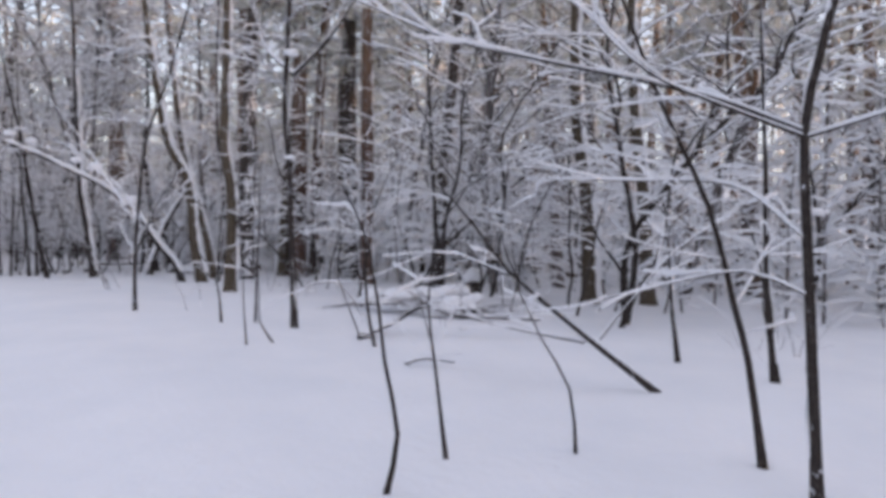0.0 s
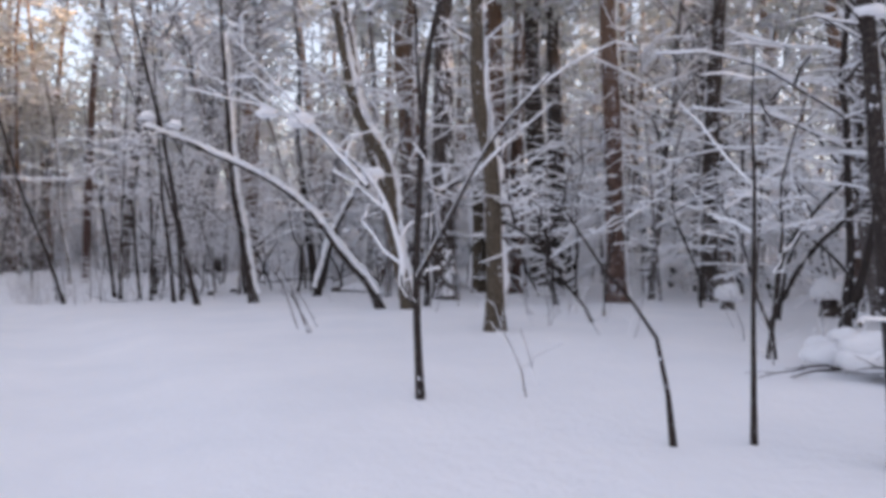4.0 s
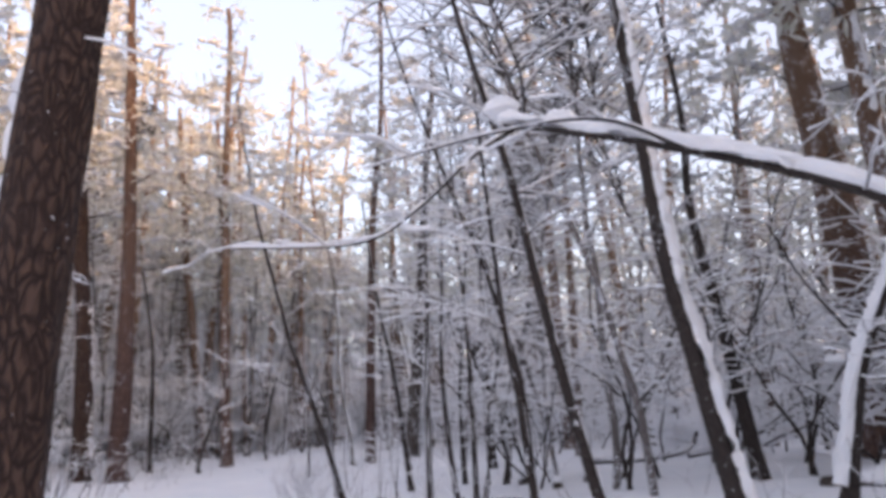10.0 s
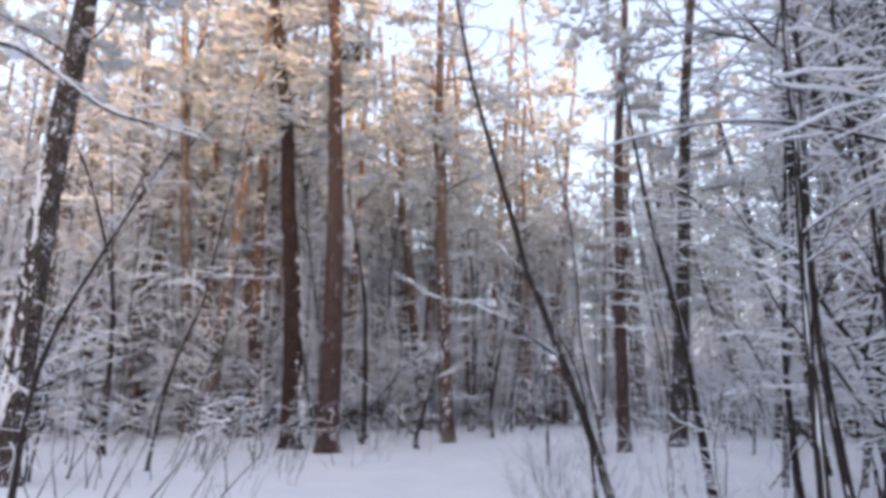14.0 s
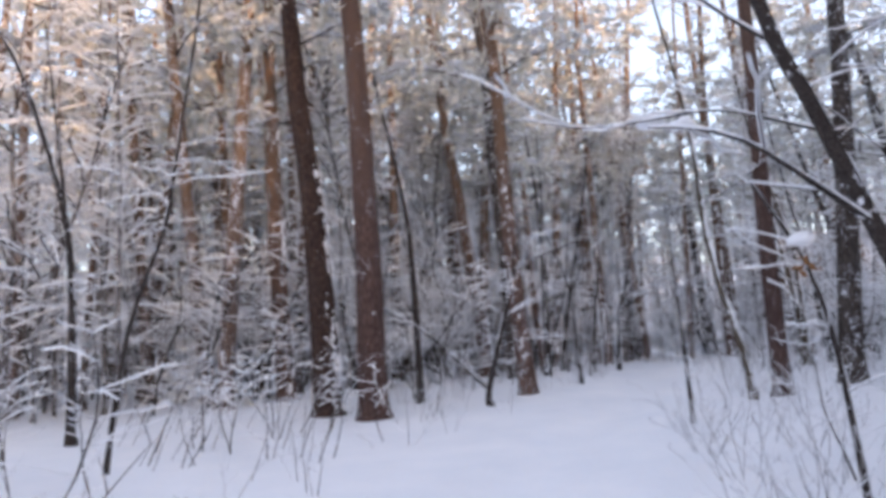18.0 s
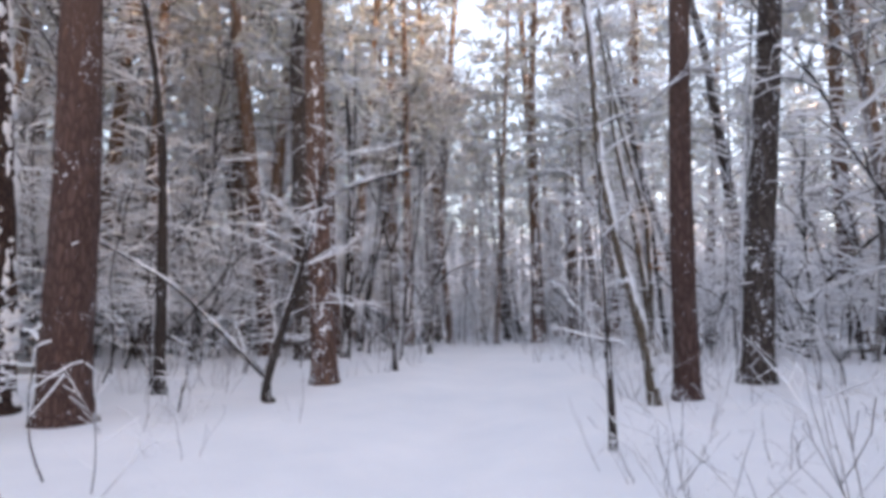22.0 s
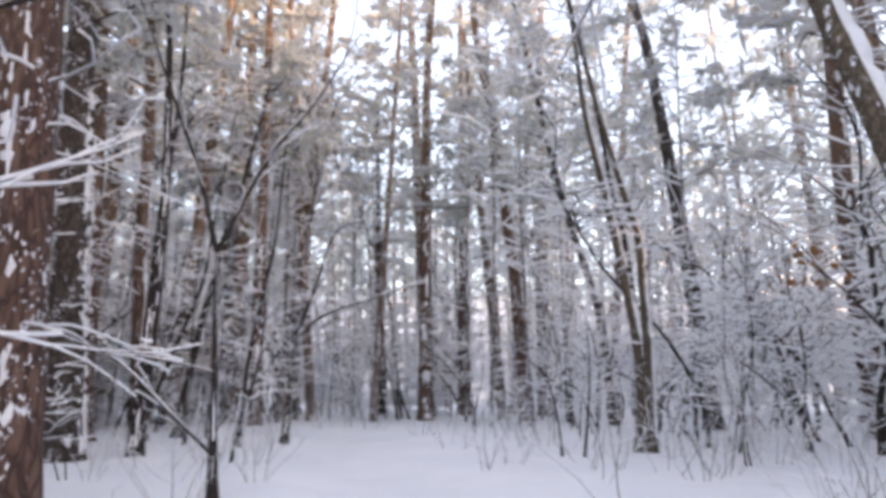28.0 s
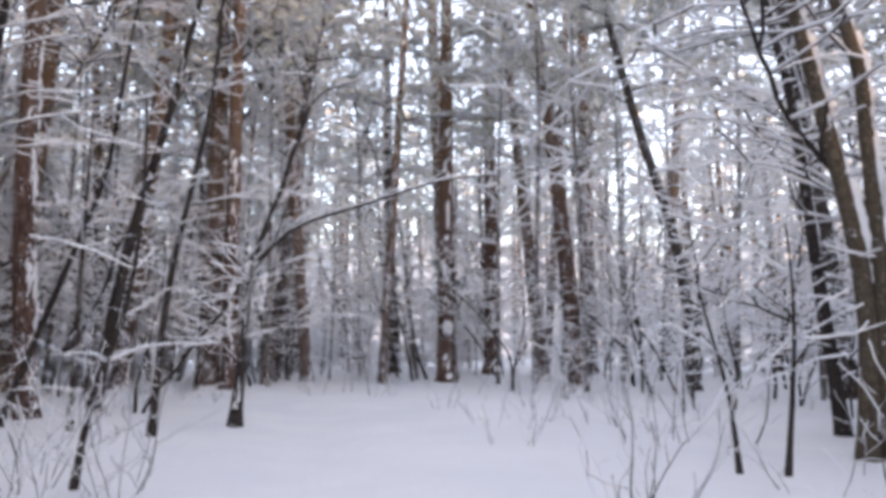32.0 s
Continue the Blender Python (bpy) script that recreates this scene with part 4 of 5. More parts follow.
while placed < 13:              # pines on the far side of the clearing, on the dark side of the lane
    x, y = rng1.uniform(-62, -33), rng1.uniform(13, 25)
    if lane_distance(x, y) < 11 or not clear_of(x, y, 2.4) or glade(x, y):
        continue
    copy_thing(masters[(1, 3, 5, 4)[placed % 4]], pose(x, y, ground_z(x, y) - 0.05, 0, 0, rng1.uniform(0, 360)) @ Matrix.Scale(rng1.uniform(0.95, 1.25), 4))
    TREES.append((x, y, 0.2))
    placed += 1
for i, (x, y, s) in enumerate([(-17.6, 37.0, 1.05), (-19.4, 41.2, 1.1), (-21.3, 46.4, 1.15), (-22.6, 50.2, 1.2), (-16.0, 44.5, 1.1), (-18.6, 51.0, 1.2),
                             (-42.2, 43.0, 1.4), (-46.9, 49.0, 1.4)]):
    copy_thing(masters[(1, 3, 5, 4)[i % 4]], pose(x, y, ground_z(x, y) - 0.05, 0, 0, 67 * i) @ Matrix.Scale(s, 4))
    TREES.append((x, y, 0.2))
for m in masters:
    for o in (*m.children_recursive, m):
        bpy.data.objects.remove(o)


def far_woods():
    """Pine forest beyond the trees that can be told apart, plus unseen rows behind."""
    rng = np.random.default_rng(5)
    segs, nv, snow = [], [], []
    n = 0
    while n < 950:
        x, y = rng.uniform(-130, 90), rng.uniform(-75, 130)
        dl = lane_distance(x, y)
        # Unseen sunward trees, added and sized to keep low sun off the lane.
        sunward = y < 1.45 * x - 4
        front = ahead(x, y)
        if (lane_distance(x, y, 12) < 46 or dl < 12 if front else dl < 14) or dl > 72 or (not front and not sunward and rng.random() < 0.75):
            continue
        n += 1
        z, h = height(x, y), rng.uniform(15, 19.5) if sunward else rng.uniform(14, 22)
        segs.append((x, y, z - 0.2, x, y, z + h, rng.uniform(0.10, 0.2), 0.05))
        for k in range(54):
            low = k % 9 == 0
            f = rng.uniform(0.02, 0.4) if low else rng.uniform(0.55, 1.0)
            rad = rng.uniform(0.3, 2.0) if low else (1.15 - f) * rng.uniform(0.4, 2.9) + 0.2
            a = rng.uniform(0, 6.28)
            c = np.array((x + math.cos(a) * rad, y + math.sin(a) * rad, z + f * h))
            d1, d2 = unit(rng.normal(0, 1, 3) * (1, 1, 0.5)) * rng.uniform(0.35, 0.8), unit(rng.normal(0, 1, 3)) * rng.uniform(0.12, 0.35)
            (snow if low or rng.random() < 0.55 else nv).append((c - d1, c - d2, c + d1, c + d2))
    root = tagged(new("far_woods"), "distant snowy pine woods, with unseen trees added to block the low sun", "woods", kind="stuff")
    part("far_trunk", twig_mesh("far_trunk", segs, 5), BARK["pinefar"], root)
    for nm, lst, mt in (("far_needles", nv, FROSTED), ("far_snow", snow, SNOW)):
        part(nm, quick_mesh(nm, np.array(lst), np.arange(4 * len(lst)).reshape(-1, 4), False), mt, root)


def distance():
    """Glowing ring far beyond the woods: painted haze, with treetops along its edge."""
    cx, cy, r, n = -15.0, 22.0, 100.0, 1400
    v = []
    for i in range(n):
        a = 2 * math.pi * i / n
        h = 13 + 3.0 * noise.noise(Vector((math.cos(a) * 9, math.sin(a) * 9, 2))) + 4.0 * noise.noise(Vector((math.cos(a) * 70, math.sin(a) * 70, 5)))
        v += [(cx + r * math.cos(a), cy + r * math.sin(a), -3.0), (cx + r * math.cos(a), cy + r * math.sin(a), h)]
    k = np.arange(n)
    q = np.stack([2 * k, 2 * k + 1, 2 * ((k + 1) % n) + 1, 2 * ((k + 1) % n)], 1)
    tagged(part("backdrop", quick_mesh("backdrop", v, q), HAZE_GLOW), "pale glowing backdrop painted as haze beyond the woods", "backdrop", kind="structure")


distance()
far_woods()


def thicket():
    """Snow-laden undergrowth that fills the wood farther off, too fine to tell apart."""
    rng = np.random.default_rng(8)
    stems, segs = [], []
    n = 0
    while n < 750:
        x, y = rng.uniform(-85, 50), rng.uniform(0, 105)
        dl = lane_distance(x, y)
        if dl < 11 or dl > 40 or not ahead(x, y) or glade(x, y):
            continue
        n += 1
        airy = open_side(x, y)
        z, h = height(x, y), rng.uniform(2.5, 6.5 if airy else 9.0) if n % 3 or airy else rng.uniform(8, 13)
        if n % 4 == 0:
            h = rng.uniform(0.9, 2.2)     # low brush
        lean = rng.normal(0, 0.09, 2)
        base, top = np.array((x, y, z - 0.1)), np.array((x + lean[0] * h, y + lean[1] * h, z + h))
        r = 0.006 * h + 0.008
        mid = (base + top) / 2 + (*rng.normal(0, 0.1, 2), 0)
        stems += [(*base, *mid, r, r * 0.7), (*mid, *top, r * 0.7, r * 0.25)]
        for _ in range(24):
            f = rng.uniform(0.06, 1.0)
            p = base + (mid - base) * f * 2 if f < 0.5 else mid + (top - mid) * (f * 2 - 1)
            a, ln = rng.uniform(0, 6.28), rng.uniform(0.3, 0.75) * (1.3 - 0.5 * f)
            d = np.array((math.cos(a), math.sin(a), rng.uniform(0.05, 0.7)))
            q = p + d * ln
            e = q + (d + rng.normal(0, 0.3, 3) - (0, 0, 0.45)) * ln * 0.9
            segs += [(*p, *q, 0.011, 0.008), (*q, *e, 0.008, 0.004)]
            if rng.random() < 0.5:
                g = q + (d + rng.normal(0, 0.6, 3)) * ln * 0.7
                segs.append((*q, *g, 0.007, 0.004))
    n = 0
    while n < 120:                # tall thin trees whose tops close the gaps between the pines
        end = n < 35             # the wood into which the lane runs
        x, y = (rng.uniform(-56, -28), rng.uniform(43, 66)) if end else (rng.uniform(-75, 10), rng.uniform(10, 85))
        dl = lane_distance(x, y)
        if dl < (6.5 if end else 10) or dl > 32 or not ahead(x, y) or (open_side(x, y) and not end) or glade(x, y):
            continue
        n += 1
        z, h = height(x, y), rng.uniform(10, 17)
        base, top = np.array((x, y, z - 0.1)), np.array((x + rng.normal(0, 0.6), y + rng.normal(0, 0.6), z + h))
        mid = (base + top) / 2 + (*rng.normal(0, 0.15, 2), 0)
        stems += [(*base, *mid, 0.07, 0.05), (*mid, *top, 0.05, 0.015)]
        for _ in range(46):
            f = rng.uniform(0.32, 1.0)
            p = base + (mid - base) * f * 2 if f < 0.5 else mid + (top - mid) * (f * 2 - 1)
            a, ln = rng.uniform(0, 6.28), rng.uniform(0.4, 1.1) * (1.4 - 0.8 * f)
            d = np.array((math.cos(a), math.sin(a), rng.uniform(0.2, 1.0)))
            q = p + d * ln
            e = q + (d + rng.normal(0, 0.35, 3) - (0, 0, 0.5)) * ln * 0.8
            g = q + (d + rng.normal(0, 0.6, 3)) * ln * 0.6
            segs += [(*p, *q, 0.013, 0.009), (*q, *e, 0.009, 0.005), (*q, *g, 0.008, 0.004)]
    root = tagged(new("far_thicket"), "dense undergrowth white with snow between the farther trees", "undergrowth", kind="stuff")
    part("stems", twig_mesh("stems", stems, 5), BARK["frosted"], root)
    part("snowy_branchwork", snowy_twigs("snowy_branchwork", segs, 2.1, False), None, root)


thicket()


def understorey(seed, tall, level, step, gap):
    """Stems and branches of a young broadleaved tree bowed under snow, at the origin."""
    rng = np.random.default_rng(seed)
    stems, segs = [], []
    for stem in range(1 + seed % 2):
        ph = rng.uniform(0, 6.28)
        line = []
        grow(line, rng, (0.1 * stem, 0, -0.15), (0.22 * math.cos(ph), 0.22 * math.sin(ph), 1), tall * (1 - 0.25 * stem), 0.0072 * tall, 0, -0.02, step=gap)
        stems.append(line)
        for k, sg in enumerate(line[1:]):
            f = k / len(line)
            if f < 0.22:
                continue
            for _ in range(2):
                a = rng.uniform(0, 6.28)
                ln = (0.34 * tall * (1 - 0.55 * f)) * rng.uniform(0.5, 1.15)
                grow(segs, rng, sg[3:6], (math.cos(a), math.sin(a), rng.uniform(0.1, 0.7)), ln, 0.003 + 0.0034 * ln, level, 0.28, step=step)
    return stems, segs


def young(seed, tall, level, step, gap, near):
    stems, segs = understorey(seed, tall, level, step, gap)
    root = tagged(new("young_tree"), "young broadleaved tree bowed under fresh snow", "young tree", "understorey trees")
    for line in stems:
        part("stem", twig_mesh("stem", line, 7), BARK["thin"], root)
    if near:
        tagged(part("branchwork", twig_mesh("branchwork", segs, 3), TWIG, root), kind="stuff")
        tagged(part("snow", snow_mesh("snow", segs, 0.85, False), SNOW, root), kind="stuff")
    else:
        tagged(part("snowy_branchwork", snowy_twigs("snowy_branchwork", segs, 1.25), None, root), kind="stuff")
    return root


def scatter(makers, count, lo, hi, box, scale, thin_near=0.0, sink=0.05, tilt=6, gap=0.6, thin_open=0.0):
    """Copies of the makers, between lo and hi metres from the lane."""
    n = 0
    while n < count:
        x, y = rng0.uniform(box[0], box[1]), rng0.uniform(box[2], box[3])
        dl = lane_distance(x, y)
        if dl < lo or dl > hi or not ahead(x, y) or (glade(x, y) and sink < 0.1) or not clear_of(x, y, gap) or (open_side(x, y) and rng0.random() < thin_open) or rng0.random() < thin_near * (1 - (dl - lo) / (hi - lo)):
            continue
        copy_thing(makers[n % len(makers)], pose(x, y, ground_z(x, y) - sink, rng0.uniform(-tilt, tilt), rng0.uniform(-tilt, tilt), rng0.uniform(0, 360)) @ Matrix.Scale(rng0.uniform(*scale), 4))
        n += 1
    for m in makers:
        for o in (*m.children_recursive, m):
            bpy.data.objects.remove(o)


near_young = [young(70 + i, 3.0 + 0.5 * i, 2, 0.22, 0.26, True) for i in range(4)]
for i, (x, y, s) in enumerate([(-33.8, 28.7, 0.9), (-34.6, 33.4, 1.0), (-27.1, 44.6, 1.1), (-38.9, 45.8, 1.1), (-29.8, 49.8, 1.0), (-16.1, 26.6, 1.0)]):
    copy_thing(near_young[i % 4], pose(x, y, ground_z(x, y) - 0.05, 0, 0, 67 * i) @ Matrix.Scale(s, 4))
scatter(near_young, 40, 6.0, 12, (-50, 16, -6, 66), (0.7, 1.1), 0.5, thin_open=0.65)
mid_young = [young(80 + i, 4.0 + 0.45 * i, 1, 0.3, 0.26, False) for i in range(6)]
scatter(mid_young, 150, 8.5, 26, (-65, 35, -20, 85), (0.9, 1.5), thin_open=0.2)


scatter([young(90 + i, 1.9 + 0.35 * i, 2, 0.2, 0.22, True) for i in range(4)], 36, 3.6, 8.0, (-46, -17, 25, 54), (0.55, 1.0), sink=0.12, tilt=9, gap=1.0)
scatter([young(94 + i, 1.7 + 0.3 * i, 2, 0.2, 0.22, True) for i in range(3)], 22, 3.0, 9.0, (-38, -23, 20.5, 29), (0.6, 1.0), sink=0.12, tilt=9, gap=1.3)


scatter([young(84 + i, 4.2 + 0.5 * i, 1, 0.26, 0.24, False) for i in range(5)], 85, 6.5, 13, (-52, 4, 12, 62), (0.8, 1.25), tilt=8, gap=0.5, thin_open=0.3)


def broadleaf(seed, tall, bare=0.1):
    """A taller bare tree whose fine branches are all white with snow."""
    rng = np.random.default_rng(seed)
    stem, fine = [], []
    grow(stem, rng, (0, 0, -0.2), (rng.uniform(-0.15, 0.15), rng.uniform(-0.15, 0.15), 1), tall, (0.0075 if bare < 0.3 else 0.0048) * tall, 0, -0.015, step=0.45, wander=0.06)
    for k, sg in enumerate(stem):
        f = k / len(stem)
        if f < bare:
            continue
        for _ in range(3 if bare < 0.3 else 5):
            a = rng.uniform(0, 6.28)
            ln = (0.24 if bare < 0.3 else 0.29) * tall * (1 - 0.6 * f) * rng.uniform(0.45, 1.1)
            grow(fine, rng, sg[3:6], (math.cos(a), math.sin(a), rng.uniform(0.2, 0.9)), ln, 0.005 + 0.0035 * ln, 1, 0.22, step=0.5)
    root = tagged(new("broadleaf_tree"), "slim bare tree white with snow to its finest branches", "tree", "background broadleaved trees")
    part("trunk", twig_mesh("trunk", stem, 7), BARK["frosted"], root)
    tagged(part("snowy_branchwork", snowy_twigs("snowy_branchwork", fine, 1.6), None, root), kind="stuff")
    return root


scatter([broadleaf(120 + i, 8.0 + 1.1 * i) for i in range(6)], 120, 9.0, 32, (-75, 45, -10, 95), (0.85, 1.3), tilt=3, thin_open=0.5)
scatter([broadleaf(130 + i, 13.5 + 1.0 * i, 0.42) for i in range(4)], 10, 6.5, 11, (-40, -4, 17, 40), (0.9, 1.1), tilt=3, gap=1.3)
scatter([broadleaf(150 + i, 14.0 + 1.2 * i, 0.5) for i in range(3)], 11, 6.5, 13, (-47, -26, 42, 62), (0.95, 1.15), tilt=3, gap=1.3)


def sprig(seed):
    """A few bare shoots that poke out of the snow."""
    rng = np.random.default_rng(seed)
    root = tagged(new("shoot_clump"), "few thin bare shoots poking out of the snow", "shoots", "bare shoots")
    for i in range(2 + seed % 4):
        a = rng.uniform(0, 6.28)
        segs = []
        grow(segs, rng, (0.15 * math.cos(a), 0.15 * math.sin(a), -0.1), (0.5 * math.cos(a), 0.5 * math.sin(a), 1), rng.uniform(0.5, 1.2), 0.006, 1, 0.1, step=0.16)
        sh = part("shoot", twig_mesh("shoot", segs, 4), TWIG, root)
        tagged(part("snow", snow_mesh("snow", segs, 0.4), SNOW, sh), kind="stuff")
    return root


scatter([sprig(100 + i) for i in range(6)], 90, 3.0, 9, (-50, 16, 8, 66), (0.5, 1.1), 0.3)
scatter([sprig(110 + i) for i in range(5)], 70, 1.7, 5.5, (-46, -12, 22, 52), (0.6, 1.15))


scatter([sprig(116 + i) for i in range(5)], 42, 2.4, 6.0, (-42, -19, 26, 48), (0.7, 1.25), sink=0.12)


def bush(seed, tall):
    """A spreading thicket of fine bare stems."""
    rng = np.random.default_rng(seed)
    root = tagged(new("bush"), "thicket of fine bare twigs lightly dusted with snow", "bush", "bare bushes")
    for i in range(9):
        a = i * 0.7 + rng.uniform(-0.3, 0.3)
        segs = []
        grow(segs, rng, (0.12 * math.cos(a), 0.12 * math.sin(a), -0.1), (0.55 * math.cos(a), 0.55 * math.sin(a), 1), tall * rng.uniform(0.6, 1.1), 0.0052, 2, 0.05, step=0.17, wander=0.08)
        st = part("stem", twig_mesh("stem", segs, 3), TWIG, root)
        tagged(part("snow", snow_mesh("snow", segs, 0.3, False), SNOW, st), kind="stuff")
    return root


bushes = [bush(140 + i, 1.1 + 0.2 * i) for i in range(3)]
for i, (x, y, s) in enumerate([(-23.9, 30.5, 1.0), (-22.9, 31.3, 1.1), (-21.7, 29.6, 0.9), (-26.1, 36.0, 1.1), (-34.2, 32.7, 0.9), (-34.0, 34.3, 1.0), (-26.3, 35.7, 1.0), (-27.5, 40.7, 1.1), (-26.6, 43.1, 1.2), (-26.0, 40.9, 1.0), (-32.6, 39.1, 0.7), (-27.3, 41.1, 1.0), (-32.3, 37.4, 1.0), (-34.6, 40.6, 1.0), (-33.8, 40.7, 0.9), (-20.1, 25.8, 0.8), (-18.8, 25.0, 0.7), (-18.9, 24.9, 0.7), (-20.7, 27.0, 1.0), (-21.0, 26.8, 0.8), (-22.7, 29.3, 1.0)]):
    copy_thing(bushes[i % 3], pose(x, y, ground_z(x, y), 0, 0, 101 * i) @ Matrix.Scale(s, 4))
for m in bushes:
    for o in (*m.children_recursive, m):
        bpy.data.objects.remove(o)


def leaning_shoot(seed):
    rng = np.random.default_rng(seed)
    root = tagged(new("leaning_shoot"), "thin dark shoot leaning out of the snow", "shoot", "leaning shoots")
    segs = []
    grow(segs, rng, (0, 0, -0.1), (0.42, rng.uniform(-0.1, 0.1), 1), rng.uniform(1.0, 1.6), 0.011, 0, 0.02, step=0.12, wander=0.045)
    st = part("stem", twig_mesh("stem", segs, 6), TWIG, root)
    tw = []
    for s in segs[4::3]:
        grow(tw, rng, s[3:6], (rng.normal(0.4, 0.5), rng.normal(0, 0.5), 0.7), rng.uniform(0.2, 0.5), 0.005, 0, 0.2, step=0.12)
    tagged(part("twigwork", twig_mesh("twigwork", tw, 4), TWIG, root), kind="stuff")
    tagged(part("snow", snow_mesh("snow", tw, 0.35), SNOW, st), kind="stuff")
    return root


shoots = [leaning_shoot(160 + i) for i in range(6)]
for i, (x, y, s, a) in enumerate([(-36.3, 26.1, 0.98, 39), (-34.1, 24.8, 1.21, 58), (-32.9, 28.3, 1.04, 42), (-36.6, 25.8, 0.90, 62), (-29.1, 26.9, 1.16, 40), (-31.7, 25.4, 1.13, 60), (-33.4, 29.3, 1.07, 54), (-34.4, 27.2, 1.01, 37), (-28.5, 27.2, 1.05, 43), (-30.0, 27.8, 1.20, 59), (-32.5, 26.6, 1.07, 47), (-34.6, 25.3, 1.17, 35), (-32.5, 24.4, 0.93, 50), (-33.1, 26.6, 1.25, 40), (-34.5, 26.7, 1.08, 42), (-30.8, 25.4, 0.94, 51), (-33.2, 29.4, 0.83, 41), (-30.3, 27.2, 0.91, 44), (-33.3, 25.2, 0.82, 55), (-28.3, 26.8, 1.13, 63), (-35.3, 24.7, 1.23, 57), (-29.7, 25.3, 1.08, 59), (-35.1, 26.2, 1.00, 38), (-29.7, 25.2, 0.95, 34), (-36.5, 25.0, 1.15, 45), (-36.2, 26.4, 1.24, 47), (-37.0, 26.1, 0.82, 39), (-33.9, 28.1, 0.82, 49), (-29.8, 24.8, 0.86, 50), (-31.5, 27.7, 1.24, 48), (-33.4, 25.5, 0.82, 47), (-30.4, 24.9, 1.17, 49), (-35.6, 24.8, 0.91, 40), (-30.5, 24.8, 0.86, 36), (-23.0, 20.2, 0.98, 50), (-23.4, 21.1, 1.00, 43), (-23.2, 22.1, 0.97, 53), (-24.7, 19.8, 0.94, 57), (-20.0, 19.0, 0.85, 23), (-19.6, 19.2, 0.76, 55), (-20.1, 19.9, 0.97, 57), (-19.2, 19.9, 0.80, 46), (-18.6, 19.9, 0.94, 45), (-33.4, 32.7, 0.94, 31), (-35.4, 34.4, 0.90, 37), (-7.0, 15.3, 0.78, 213), (-6.8, 14.4, 0.99, 179), (-7.2, 15.1, 0.99, 214), (-6.8, 14.5, 0.90, 178), (-1.0, 9.1, 0.97, 165), (-0.1, 9.4, 0.99, 186)]):
    copy_thing(shoots[i % 6], pose(x, y, ground_z(x, y), 0, 0, a) @ Matrix.Scale(s, 4))
for m in shoots:
    for o in (*m.children_recursive, m):
        bpy.data.objects.remove(o)


# ---- stumps, logs, lying branches, lumps of snow ----
def snow_lump(x, y, z, rx, ry, rz, label="rounded lump of fresh snow lodged on a branch", seed=None):
    sd = abs(x * 3.7 + y * 1.3) if seed is None else seed
    v, q = blob((0, 0, 0), (rx, ry, rz), sd, 12, 18)
    for i, p in enumerate(v):
        v[i] = p * (1 + 0.10 * noise.noise(Vector(p) * 9 / max(rx, 0.05) * 0.3 + Vector((sd, 0, 0))))
    ob = part("snow_lump", quick_mesh("snow_lump", v, q), SNOW)
    ob.location = (x, y, z)
    return tagged(ob, label, "snow", "lumps of snow")


def brush_heap(ends, count, seed):
    """Brushwood under snow: many lumps on a tangle of sticks."""
    rng = np.random.default_rng(seed)
    (x0, y0), (x1, y1) = ends
    cx, cy = (x0 + x1) / 2, (y0 + y1) / 2
    root = tagged(new("brush_heap"), "low heap of brushwood buried in lumpy fresh snow", "brushwood")
    root.location = (cx, cy, ground_z(cx, cy))
    for i in range(count):
        f, back = (i + rng.uniform(0.1, 0.9)) / count, rng.uniform(0, 1.0)
        x, y = x0 + (x1 - x0) * f - cx + 0.15 * back, y0 + (y1 - y0) * f - cy + back
        r = rng.uniform(0.09, 0.22)
        v, q = blob((x, y, 0.04 + 0.3 * rng.random() + 0.12 * back), (r * 1.3, r * 0.85, r * 0.8), seed + i * 1.7, 9, 14)
        part("snow_lump", quick_mesh("snow_lump", v, q), SNOW, root)
    for i in range(count):
        f = rng.random()
        seg = []
        a = rng.uniform(-0.6, 0.6) + (math.pi if i % 2 else 0)
        grow(seg, rng, (x0 + (x1 - x0) * f - cx, y0 + (y1 - y0) * f - cy + 0.2, 0.1), (math.cos(a), math.sin(a) - 0.3, 0.35), rng.uniform(0.5, 1.1), 0.014, 1, 0.6, step=0.15)
        part("stick", twig_mesh("stick", seg, 5), TWIG, root)
    return root


def stump(x, y, r, h, cap):
    z = ground_z(x, y)
    root = tagged(new("tree_stump"), "short dark broken stump under a round cap of snow", "stump", "snow-capped stumps")
    root.location = (x, y, z)
    line = np.array([(0, 0, -0.2), (0, 0, h * 0.3), (0.01, 0, h * 0.7), (0.015, 0.01, h)])
    fine = smooth_line(line, 0.05)
    part("stump", quick_mesh("stump", *tube(fine, np.linspace(r * 1.25, r * 0.9, len(fine)), 16, 0.12, x)), BARK["dark"], root)
    v, q = blob((0, 0, h + cap * 0.25), (cap, cap * 0.95, cap * 0.95), x * 2, 12, 18)
    part("snow_cap", quick_mesh("snow_cap", v, q), SNOW, root, "round cap of fresh snow")
    return root


